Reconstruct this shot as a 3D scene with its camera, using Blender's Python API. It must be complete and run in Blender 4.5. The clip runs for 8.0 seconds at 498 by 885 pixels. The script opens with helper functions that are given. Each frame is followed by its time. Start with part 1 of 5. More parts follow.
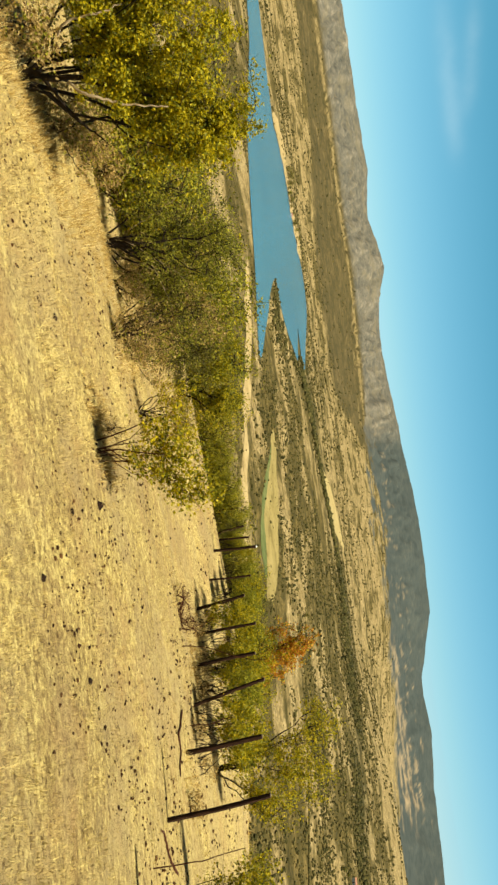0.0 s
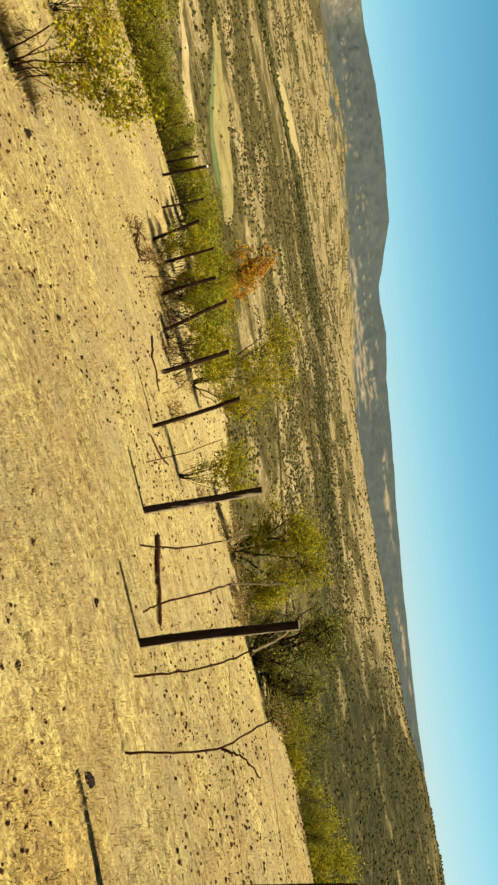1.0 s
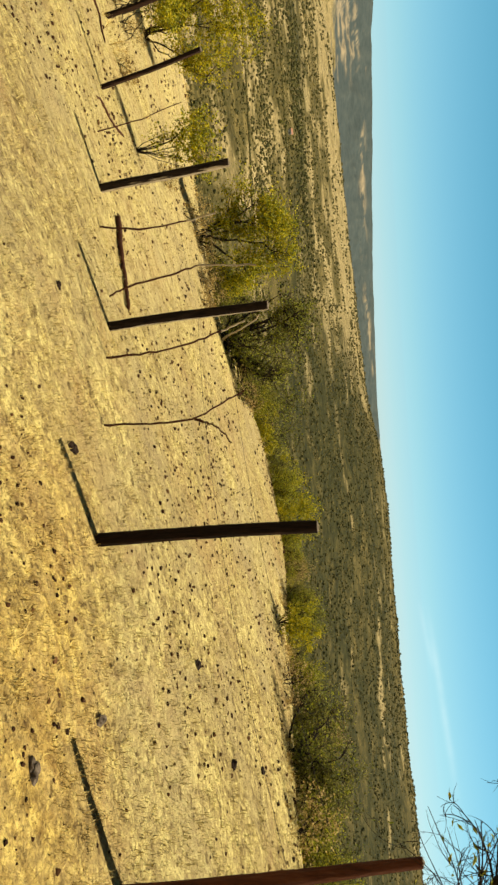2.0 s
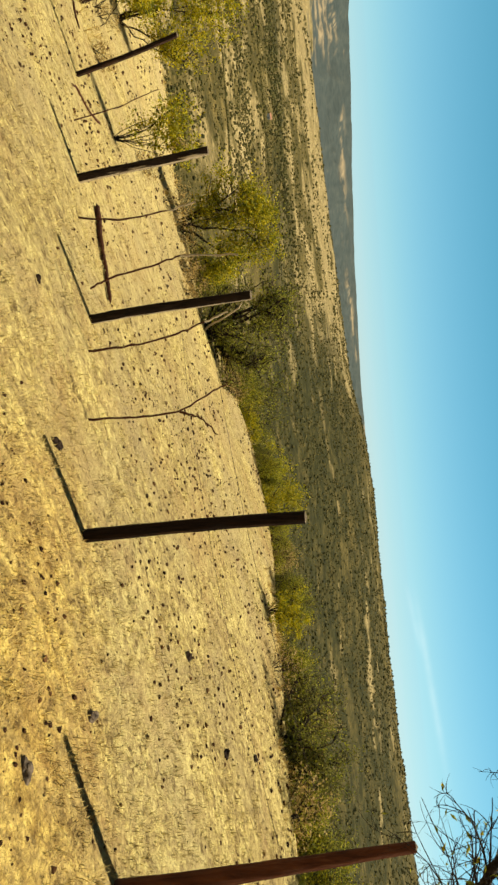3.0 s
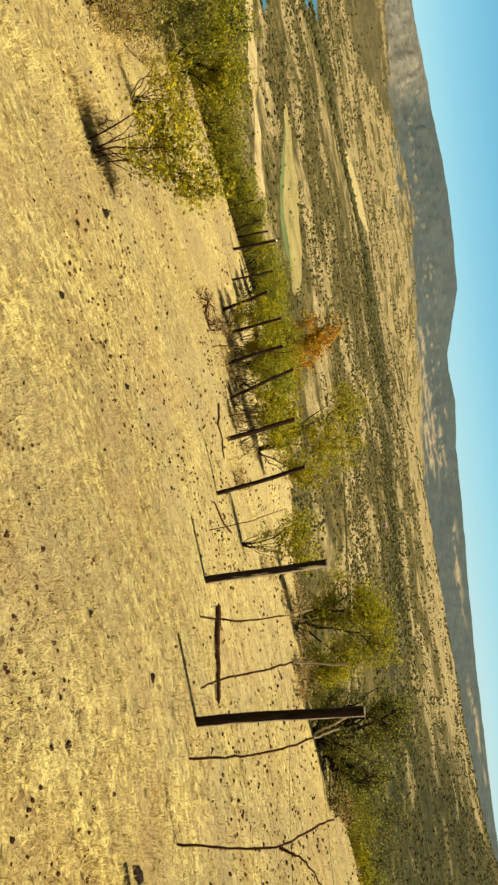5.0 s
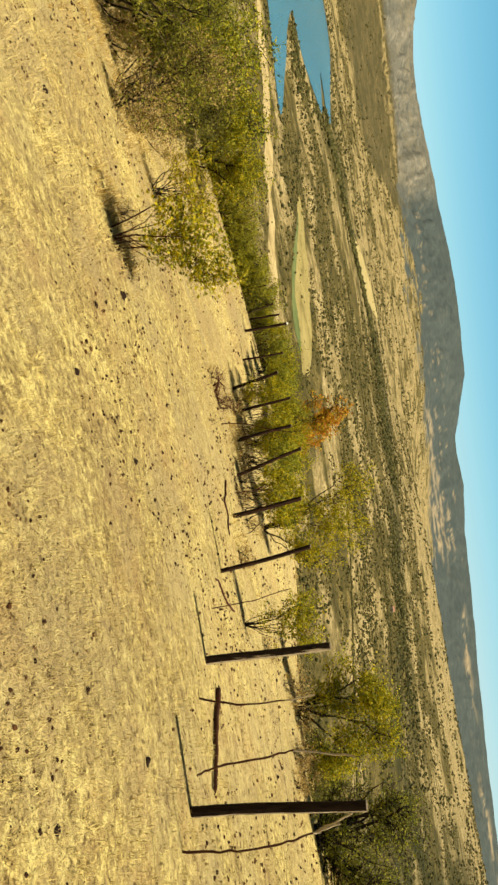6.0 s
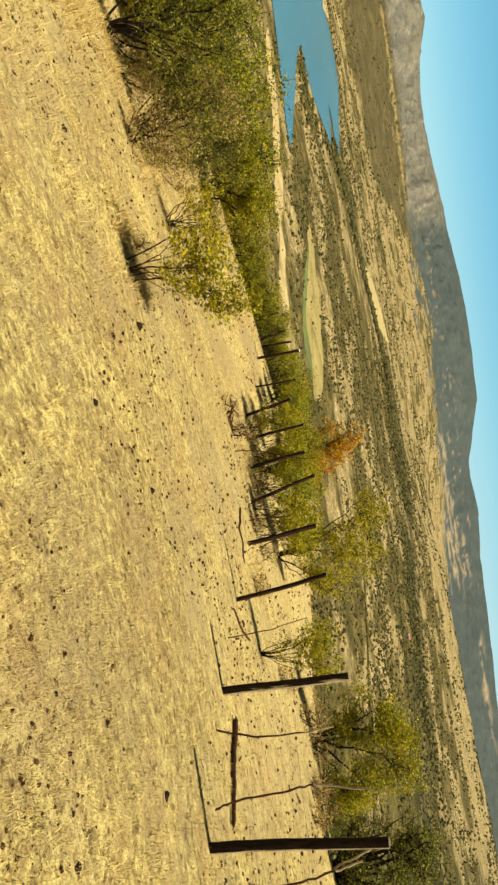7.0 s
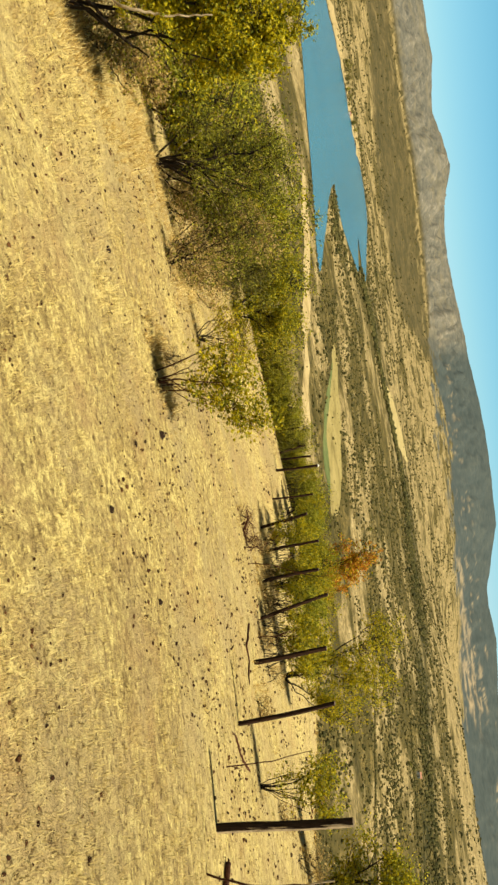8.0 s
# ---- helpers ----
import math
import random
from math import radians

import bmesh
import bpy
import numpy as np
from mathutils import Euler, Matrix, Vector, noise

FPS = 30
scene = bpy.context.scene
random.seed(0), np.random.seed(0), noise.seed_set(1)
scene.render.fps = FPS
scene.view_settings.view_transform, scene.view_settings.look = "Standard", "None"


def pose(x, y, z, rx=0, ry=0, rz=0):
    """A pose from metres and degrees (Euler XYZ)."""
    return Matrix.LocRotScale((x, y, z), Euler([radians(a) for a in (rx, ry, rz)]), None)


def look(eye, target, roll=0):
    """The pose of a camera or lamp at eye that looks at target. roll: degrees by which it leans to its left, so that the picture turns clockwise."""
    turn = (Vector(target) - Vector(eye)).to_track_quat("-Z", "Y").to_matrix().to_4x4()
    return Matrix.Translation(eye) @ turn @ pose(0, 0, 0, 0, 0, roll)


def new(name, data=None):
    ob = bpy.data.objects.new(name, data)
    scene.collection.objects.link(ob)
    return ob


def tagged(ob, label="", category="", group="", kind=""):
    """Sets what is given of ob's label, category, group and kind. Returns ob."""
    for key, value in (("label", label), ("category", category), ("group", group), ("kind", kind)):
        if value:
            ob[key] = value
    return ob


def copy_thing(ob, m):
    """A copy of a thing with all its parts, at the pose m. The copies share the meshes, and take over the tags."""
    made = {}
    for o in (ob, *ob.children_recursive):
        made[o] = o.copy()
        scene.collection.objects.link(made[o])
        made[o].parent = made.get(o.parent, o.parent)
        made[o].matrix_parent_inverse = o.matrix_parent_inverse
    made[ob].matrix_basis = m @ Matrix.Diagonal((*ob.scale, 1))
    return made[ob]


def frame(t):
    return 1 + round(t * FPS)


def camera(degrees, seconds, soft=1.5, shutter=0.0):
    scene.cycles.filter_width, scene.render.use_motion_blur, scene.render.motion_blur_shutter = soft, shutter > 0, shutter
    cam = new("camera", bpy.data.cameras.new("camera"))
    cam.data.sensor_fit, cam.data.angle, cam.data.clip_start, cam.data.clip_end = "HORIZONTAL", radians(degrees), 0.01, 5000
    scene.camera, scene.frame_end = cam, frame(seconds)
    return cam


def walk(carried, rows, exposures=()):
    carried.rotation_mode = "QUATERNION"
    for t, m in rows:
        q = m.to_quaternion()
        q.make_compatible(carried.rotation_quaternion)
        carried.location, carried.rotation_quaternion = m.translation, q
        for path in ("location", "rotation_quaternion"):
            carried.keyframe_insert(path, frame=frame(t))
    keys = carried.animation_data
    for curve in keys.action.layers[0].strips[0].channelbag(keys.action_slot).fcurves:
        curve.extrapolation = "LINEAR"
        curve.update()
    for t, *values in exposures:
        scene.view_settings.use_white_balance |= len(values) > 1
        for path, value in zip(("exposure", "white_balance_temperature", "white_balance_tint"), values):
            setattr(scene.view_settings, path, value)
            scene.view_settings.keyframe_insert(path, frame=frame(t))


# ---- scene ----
# ---- camera and walk ----
cam = camera(40.74, 8.0, soft=2.6)
walk(cam, [
    (0, look((-0.0272, 0.0089, 1.5366), (-5.2394, 8.3963, -0.0394), 82.175)),
    (0.5, look((0.0272, -0.0529, 1.6046), (-2.6616, 9.4395, -0.0279), 78.583)),
    (1, look((0.0084, -0.0641, 1.5913), (0.0135, 9.7830, -0.1506), 82.371)),
    (1.5, look((0.0649, 0.0056, 1.5688), (2.4703, 9.5312, -0.2962), 84.935)),
    (2, look((0.1096, 0.0272, 1.5785), (4.5146, 8.8291, -0.1886), 85.994)),
    (2.2, look((0.1043, 0.0275, 1.5676), (5.0340, 8.5812, -0.0234), 86.261)),
    (2.65, look((0.1050, 0.0400, 1.5720), (5.1900, 8.5000, 0.0050), 85.600)),
    (3.3, look((0.0725, 0.0557, 1.5814), (3.7760, 9.2126, 0.0205), 83.889)),
    (3.5, look((0.0606, 0.0583, 1.5908), (3.1613, 9.4334, 0.0121), 83.372)),
    (4, look((0.0153, 0.0627, 1.5844), (1.3371, 9.7978, -0.2814), 83.244)),
    (4.5, look((0.0030, 0.0698, 1.5822), (0.0435, 9.8482, -0.5111), 82.108)),
    (5, look((-0.0342, 0.0425, 1.5866), (-1.1161, 9.6498, -0.9688), 81.897)),
    (5.2, look((-0.0160, 0.0613, 1.6067), (-1.5535, 9.6053, -0.9525), 81.250)),
    (6.3, look((-0.0391, -0.0526, 1.6167), (-2.3747, 9.3646, -0.8044), 81.966)),
    (6.5, look((-0.0481, -0.0592, 1.5933), (-2.4301, 9.3677, -0.7434), 82.030)),
    (7, look((-0.0504, -0.0588, 1.5895), (-2.6609, 9.2315, -1.0325), 80.758)),
    (7.5, look((-0.1091, -0.0986, 1.6133), (-3.7789, 8.8300, -0.9965), 81.100)),
    (8, look((-0.1051, -0.0755, 1.6005), (-4.2554, 8.6349, -1.0269), 81.950))
], exposures=[(0.0, 0.66, 7300, 5), (2.0, 0.63, 7300, 5), (4.0, 0.64, 7300, 5), (6.5, 0.67, 7300, 5), (8.0, 0.67, 7300, 5)])

# ---- world and sun ----
SUN_AZ, SUN_EL = 98.0, 67.0          # bearing from +y towards +x, height above the horizon
world = bpy.data.worlds.new("world")
scene.world = world
world.use_nodes = True
wt = world.node_tree
sky = wt.nodes.new("ShaderNodeTexSky")
sky.sky_type, sky.sun_disc = "NISHITA", False
sky.sun_elevation, sky.sun_rotation = radians(SUN_EL), radians(SUN_AZ)
sky.altitude, sky.air_density, sky.dust_density, sky.ozone_density = 900, 1.0, 0.25, 1.2
wt.nodes["Background"].inputs["Strength"].default_value = 0.073
tone = wt.nodes.new("ShaderNodeHueSaturation")
tone.inputs["Hue"].default_value, tone.inputs["Saturation"].default_value = 0.487, 1.08
wt.links.new(sky.outputs[0], tone.inputs["Color"])
cool = wt.nodes.new("ShaderNodeMix")
cool.data_type, cool.blend_type = "RGBA", "MULTIPLY"
cool.inputs["Factor"].default_value = 1.0
wt.links.new(tone.outputs[0], cool.inputs["A"])
# faint streaks of high cirrus
way = wt.nodes.new("ShaderNodeTexCoord").outputs["Generated"]


def sky_math(op, a, b):
    node = wt.nodes.new("ShaderNodeMath")
    node.operation = op
    for v, socket in ((a, node.inputs[0]), (b, node.inputs[1])):
        if isinstance(v, float):
            socket.default_value = v
        else:
            wt.links.new(v, socket)
    return node.outputs[0]


def sky_dot(v):
    node = wt.nodes.new("ShaderNodeVectorMath")
    node.operation = "DOT_PRODUCT"
    wt.links.new(way, node.inputs[0])
    node.inputs[1].default_value = v
    return node.outputs["Value"]


def aim(az, el):
    return Vector((math.sin(radians(az)) * math.cos(radians(el)), math.cos(radians(az)) * math.cos(radians(el)), math.sin(radians(el))))


# haze-pale horizon, cyan above it; unseen overhead part darkened and warmed to deepen shadows
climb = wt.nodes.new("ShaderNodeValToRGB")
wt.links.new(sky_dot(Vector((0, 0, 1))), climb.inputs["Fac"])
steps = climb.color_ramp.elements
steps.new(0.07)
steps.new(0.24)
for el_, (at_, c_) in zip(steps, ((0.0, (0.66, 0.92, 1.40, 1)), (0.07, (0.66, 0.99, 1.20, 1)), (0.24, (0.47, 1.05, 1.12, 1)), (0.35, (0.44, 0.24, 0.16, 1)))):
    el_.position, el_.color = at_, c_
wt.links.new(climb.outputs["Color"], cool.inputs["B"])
ragged = wt.nodes.new("ShaderNodeTexNoise")
ragged.inputs["Scale"].default_value, ragged.inputs["Detail"].default_value = 26.0, 4.0
wt.links.new(way, ragged.inputs["Vector"])
below = cool.outputs["Result"]
for a, b, wide, dense in (((42.5, 3.75), (54.0, 4.45), 0.0045, 0.15), ((41.0, 3.1), (45.5, 3.6), 0.0035, 0.09), ((-62, 9.9), (-52, 10.3), 0.012, 0.09), ((-62, 12.1), (-55, 11.3), 0.010, 0.08)):
    pa, pb = aim(*a), aim(*b)
    off = sky_math("DIVIDE", sky_dot(pa.cross(pb).normalized()), wide)
    half = pa.angle(pb) / 2
    along_ = sky_math("DIVIDE", sky_math("SUBTRACT", 1.0, sky_dot((pa + pb).normalized())), (1 - math.cos(half)))
    fade = sky_math("POWER", 2.718, sky_math("MULTIPLY", sky_math("ADD", sky_math("MULTIPLY", off, off), sky_math("MULTIPLY", along_, along_)), -1.0))
    fac = sky_math("MULTIPLY", sky_math("MULTIPLY", fade, dense * 2), ragged.outputs["Fac"])
    veil = wt.nodes.new("ShaderNodeMix")
    veil.data_type = "RGBA"
    veil.inputs["B"].default_value = (9.0, 10.6, 11.5, 1)
    wt.links.new(fac, veil.inputs["Factor"])
    wt.links.new(below, veil.inputs["A"])
    below = veil.outputs["Result"]
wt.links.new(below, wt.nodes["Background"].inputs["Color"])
sun = new("sun", bpy.data.lights.new("sun", "SUN"))
sun.data.energy, sun.data.angle, sun.data.color = 5.0, radians(0.55), (1.0, 0.93, 0.78)
sa, se = radians(SUN_AZ), radians(SUN_EL)
sun_way = Vector((math.sin(sa) * math.cos(se), math.cos(sa) * math.cos(se), math.sin(se)))
sun.matrix_world = look(sun_way * 50, (0, 0, 0))


# ---- small helpers ----
def part(name, bm, material, parent, label=""):
    me = bpy.data.meshes.new(name)
    bm.to_mesh(me)
    bm.free()
    me.materials.append(material)
    ob = new(name, me)
    ob.parent = parent
    if label:
        tagged(ob, label)
    return ob


def raw_mesh(name, verts, faces, material, smooth=False):
    """A mesh object from vertex and face arrays (all faces of one size)."""
    verts, faces = np.asarray(verts, np.float32), np.asarray(faces, np.int32)
    me = bpy.data.meshes.new(name)
    n, k = faces.shape
    me.vertices.add(len(verts))
    me.vertices.foreach_set("co", verts.ravel())
    me.loops.add(n * k)
    me.loops.foreach_set("vertex_index", faces.ravel())
    me.polygons.add(n)
    me.polygons.foreach_set("loop_start", np.arange(n, dtype=np.int32) * k)
    me.polygons.foreach_set("use_smooth", np.full(n, smooth))
    me.update(calc_edges=True)
    me.materials.append(material)
    return new(name, me)


def smooth_step(a, b, x):
    t = np.clip((x - a) / (b - a), 0, 1)
    return t * t * (3 - 2 * t)


LATTICE = np.random.RandomState(5).rand(256, 256)


def value_noise(x, y):
    """Smooth noise from 0 to 1 with a cell of one unit."""
    xi, yi = np.floor(x).astype(int), np.floor(y).astype(int)
    fx, fy = x - xi, y - yi
    fx, fy = fx * fx * (3 - 2 * fx), fy * fy * (3 - 2 * fy)
    g = lambda i, j: LATTICE[i % 256, j % 256]
    return (g(xi, yi) * (1 - fx) + g(xi + 1, yi) * fx) * (1 - fy) + (g(xi, yi + 1) * (1 - fx) + g(xi + 1, yi + 1) * fx) * fy


def fbm(x, y, octaves=4):
    total, amp = 0, 0.5
    for i in range(octaves):
        total = total + amp * value_noise(x + 17.3 * i, y - 9.1 * i)
        x, y, amp = x * 2.03, y * 2.03, amp * 0.5
    return total


# ---- materials ----
class Nodes:
    """Short spelling for building one node material."""

    def __init__(self, name):
        self.m = bpy.data.materials.new(name)
        self.m.use_nodes = True
        self.t = self.m.node_tree
        self.bsdf = self.t.nodes["Principled BSDF"]
        self.out = self.t.nodes["Material Output"]

    def put(self, value, socket):
        if isinstance(value, bpy.types.NodeSocket):
            self.t.links.new(value, socket)
        else:
            socket.default_value = value

    def pos(self):
        return self.t.nodes.new("ShaderNodeNewGeometry").outputs["Position"]

    def island(self):
        return self.t.nodes.new("ShaderNodeNewGeometry").outputs["Random Per Island"]

    def attr(self, name):
        n = self.t.nodes.new("ShaderNodeAttribute")
        n.attribute_name = name
        return n.outputs["Fac"]

    def scaled(self, vec, sx, sy, sz):
        n = self.t.nodes.new("ShaderNodeMapping")
        self.put(vec, n.inputs["Vector"])
        n.inputs["Scale"].default_value = (sx, sy, sz)
        return n.outputs[0]

    def noise(self, vec, scale, detail=4.0, rough=0.55, distort=0.0):
        n = self.t.nodes.new("ShaderNodeTexNoise")
        self.put(vec, n.inputs["Vector"])
        n.inputs["Scale"].default_value, n.inputs["Detail"].default_value = scale, detail
        n.inputs["Roughness"].default_value, n.inputs["Distortion"].default_value = rough, distort
        return n.outputs["Fac"]

    def voronoi(self, vec, scale, out="Distance"):
        n = self.t.nodes.new("ShaderNodeTexVoronoi")
        self.put(vec, n.inputs["Vector"])
        n.inputs["Scale"].default_value = scale
        return n.outputs[out]

    def ramp(self, fac, stops):
        n = self.t.nodes.new("ShaderNodeValToRGB")
        self.put(fac, n.inputs["Fac"])
        e = n.color_ramp.elements
        while len(e) < len(stops):
            e.new(0.5)
        for el, (p, c) in zip(e, stops):
            el.position, el.color = p, (*c, 1) if len(c) == 3 else c
        return n.outputs["Color"]

    def span(self, fac, a, b, lo=0.0, hi=1.0):
        n = self.t.nodes.new("ShaderNodeMapRange")
        self.put(fac, n.inputs["Value"])
        for k, v in zip(("From Min", "From Max", "To Min", "To Max"), (a, b, lo, hi)):
            n.inputs[k].default_value = v
        return n.outputs[0]

    def mix(self, fac, a, b, blend="MIX"):
        n = self.t.nodes.new("ShaderNodeMix")
        n.data_type, n.blend_type = "RGBA", blend
        self.put(fac, n.inputs["Factor"])
        for v, s in ((a, n.inputs["A"]), (b, n.inputs["B"])):
            self.put(v if isinstance(v, bpy.types.NodeSocket) or len(v) == 4 else (*v, 1), s)
        return n.outputs["Result"]

    def math(self, op, a, b=0.0):
        n = self.t.nodes.new("ShaderNodeMath")
        n.operation = op
        self.put(a, n.inputs[0])
        self.put(b, n.inputs[1])
        return n.outputs[0]

    def bump(self, height, strength, distance):
        n = self.t.nodes.new("ShaderNodeBump")
        self.put(height, n.inputs["Height"])
        n.inputs["Strength"].default_value, n.inputs["Distance"].default_value = strength, distance
        self.put(n.outputs[0], self.bsdf.inputs["Normal"])

    def done(self, color, rough=0.9, spec=0.2):
        self.put(color if isinstance(color, bpy.types.NodeSocket) else (*color, 1), self.bsdf.inputs["Base Color"])
        self.put(rough, self.bsdf.inputs["Roughness"])
        self.bsdf.inputs["Specular IOR Level"].default_value = spec
        return self.m


def straw_colour(n, p, shift):
    """Dry turf: cream tufts, grey-brown thatch, wide rusty and dull stains."""
    patch = n.noise(p, 0.38, 5, 0.62, 0.8)
    tuft = n.noise(p, 8.0, 4, 0.62, 0.2)
    small = n.noise(p, 22.0, 4, 0.62, 0.4)
    both = n.math("ADD", n.math("MULTIPLY", tuft, 0.5), n.math("MULTIPLY", small, 0.5))
    cover = n.math("ADD", both, n.span(patch, 0.3, 0.7, 0.070 + shift, -0.050 + shift))
    col = n.ramp(cover, [(0.385, (0.130, 0.084, 0.030)), (0.455, (0.288, 0.210, 0.080)), (0.51, (0.390, 0.295, 0.115)), (0.555, (0.515, 0.406, 0.152)), (0.61, (0.730, 0.612, 0.245))])
    col = n.mix(n.span(n.noise(p, 0.75, 5, 0.65, 0.6), 0.48, 0.65, 0.0, 0.58), col, (0.365, 0.230, 0.108))
    col = n.mix(n.span(n.noise(p, 0.55, 4, 0.6, 0.5), 0.44, 0.62, 0.0, 0.62), col, (0.335, 0.262, 0.142))
    # a golden, ungrazed stretch on this side of the fence
    split = n.t.nodes.new("ShaderNodeSeparateXYZ")
    n.t.links.new(p, split.inputs[0])
    x, y = split.outputs["X"], split.outputs["Y"]
    out = n.span(n.math("ADD", n.math("SUBTRACT", x, n.math("MULTIPLY", y, 0.25)), n.span(patch, 0.3, 0.7, -0.4, 0.4)), 0.0, 1.5)
    here = n.span(n.math("ADD", x, n.math("MULTIPLY", y, 0.5)), 4.5, 3.5)
    return n.mix(n.math("MULTIPLY", out, here), col, n.mix(1.0, col, (1.02, 0.89, 0.64), "MULTIPLY"))


def ground_material():
    n = Nodes("dry_ground")
    p = n.pos()
    tuft = n.noise(p, 6.5, 6, 0.66, 0.5)
    grain = n.noise(p, 40.0, 4, 0.7, 1.2)
    near = straw_colour(n, p, 0.0)
    near = n.mix(n.span(grain, 0.36, 0.48, 0.62, 0.0), near, (0.105, 0.066, 0.026))
    near = n.mix(n.span(grain, 0.56, 0.68, 0.0, 0.45), near, (0.60, 0.475, 0.205))
    near = n.mix(n.math("MULTIPLY", n.attr("pale"), n.span(n.noise(n.scaled(p, 2.0, 7.0, 1.0), 1.0, 6, 0.7), 0.42, 0.56, 0.1, 0.75)), near, (0.60, 0.480, 0.215))
    # shade of small hollows in the turf, painted as dark flecks
    shaded_pits = n.noise(p, 12.0, 4, 0.62, 0.3)
    near = n.mix(n.span(shaded_pits, 0.34, 0.42, 0.80, 0.0), near, (0.095, 0.056, 0.022))
    # valley: dry grass, scrub and bare soil
    mid = n.noise(p, 0.060, 7, 0.78, 0.4)
    streak = n.noise(n.scaled(p, 0.013, 0.013, 0.0), 1.0, 6, 0.66, 0.6)
    speck = n.noise(p, 0.42, 3, 0.6)
    scrub = n.ramp(mid, [(0.36, (0.038, 0.031, 0.010)), (0.50, (0.084, 0.067, 0.021)), (0.62, (0.190, 0.140, 0.050))])
    pale = n.ramp(mid, [(0.34, (0.165, 0.122, 0.050)), (0.48, (0.312, 0.236, 0.108)), (0.62, (0.450, 0.355, 0.184))])
    land = n.math("ADD", n.attr("pale"), n.span(streak, 0.34, 0.66, -0.44, 0.44))
    valley = n.mix(n.span(land, 0.36, 0.64), scrub, pale)
    dots = n.voronoi(p, 0.24)
    valley = n.mix(n.span(dots, 0.20, 0.38, 0.4, 0.0), valley, (0.036, 0.034, 0.011))
    valley = n.mix(n.span(speck, 0.40, 0.56, 0.55, 0.0), valley, (0.046, 0.041, 0.013))
    thick = n.ramp(mid, [(0.36, (0.012, 0.013, 0.004)), (0.50, (0.026, 0.027, 0.008)), (0.64, (0.068, 0.058, 0.020))])
    valley = n.mix(n.math("MULTIPLY", n.attr("thicket"), n.span(streak, 0.70, 0.54, 0.12, 0.95)), valley, thick)
    bare = n.ramp(n.math("ADD", n.math("MULTIPLY", mid, 0.6), n.math("MULTIPLY", streak, 0.4)), [(0.40, (0.044, 0.040, 0.017)), (0.50, (0.074, 0.062, 0.027)), (0.60, (0.140, 0.106, 0.048))])
    valley = n.mix(n.math("MULTIPLY", n.attr("steppe"), n.span(streak, 0.62, 0.74, 0.92, 0.25)), valley, bare)
    # mountains: grey scrub and rock with bluish distance haze painted in, and pale screes
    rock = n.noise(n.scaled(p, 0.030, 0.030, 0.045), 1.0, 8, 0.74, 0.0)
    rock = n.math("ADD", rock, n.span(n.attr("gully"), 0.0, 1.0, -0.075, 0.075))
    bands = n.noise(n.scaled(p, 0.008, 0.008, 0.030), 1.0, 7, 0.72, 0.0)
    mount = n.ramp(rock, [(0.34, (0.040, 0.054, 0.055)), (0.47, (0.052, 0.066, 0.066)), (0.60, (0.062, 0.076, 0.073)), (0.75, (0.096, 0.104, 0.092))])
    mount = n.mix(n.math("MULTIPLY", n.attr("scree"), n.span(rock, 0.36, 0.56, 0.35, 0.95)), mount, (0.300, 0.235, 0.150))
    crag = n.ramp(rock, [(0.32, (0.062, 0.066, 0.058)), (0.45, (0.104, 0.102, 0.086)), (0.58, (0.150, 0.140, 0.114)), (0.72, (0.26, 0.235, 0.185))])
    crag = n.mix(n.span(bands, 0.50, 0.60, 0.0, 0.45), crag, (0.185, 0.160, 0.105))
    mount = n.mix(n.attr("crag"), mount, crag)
    col = n.mix(n.attr("valley"), near, valley)
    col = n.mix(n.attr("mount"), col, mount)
    h = n.math("ADD", n.math("MULTIPLY", tuft, 0.6), n.math("MULTIPLY", grain, 0.4))
    h = n.mix(n.attr("mount"), h, n.math("MULTIPLY", rock, n.span(n.attr("crag"), 0.0, 1.0, 6.0, 9.0)))
    n.bump(h, 1.0, 0.06)
    return n.done(col, 0.95, 0.1)


def leaf_material(name, a, b, c, light=0.35):
    n = Nodes(name)
    col = n.ramp(n.island(), [(0.0, a), (0.5, b), (1.0, c)])
    n.done(col, 0.55, 0.25)
    tr = n.t.nodes.new("ShaderNodeBsdfTranslucent")
    n.put(col, tr.inputs["Color"])
    mx = n.t.nodes.new("ShaderNodeMixShader")
    mx.inputs[0].default_value = light
    n.t.links.new(n.bsdf.outputs[0], mx.inputs[1])
    n.t.links.new(tr.outputs[0], mx.inputs[2])
    n.t.links.new(mx.outputs[0], n.out.inputs["Surface"])
    return n.m


def bark_material(name, dark, mid, pale, scale=30.0):
    n = Nodes(name)
    p = n.pos()
    fibre = n.noise(n.scaled(p, 1, 1, 0.12), scale * 3, 4, 0.7, 0.5)
    stain = n.noise(p, scale * 0.25, 4, 0.6)
    col = n.ramp(fibre, [(0.3, dark), (0.55, mid), (0.8, pale)])
    col = n.mix(n.span(stain, 0.42, 0.62, 0.0, 0.7), col, mid)
    n.bump(fibre, 0.8, 0.012)
    return n.done(col, 0.85, 0.2)


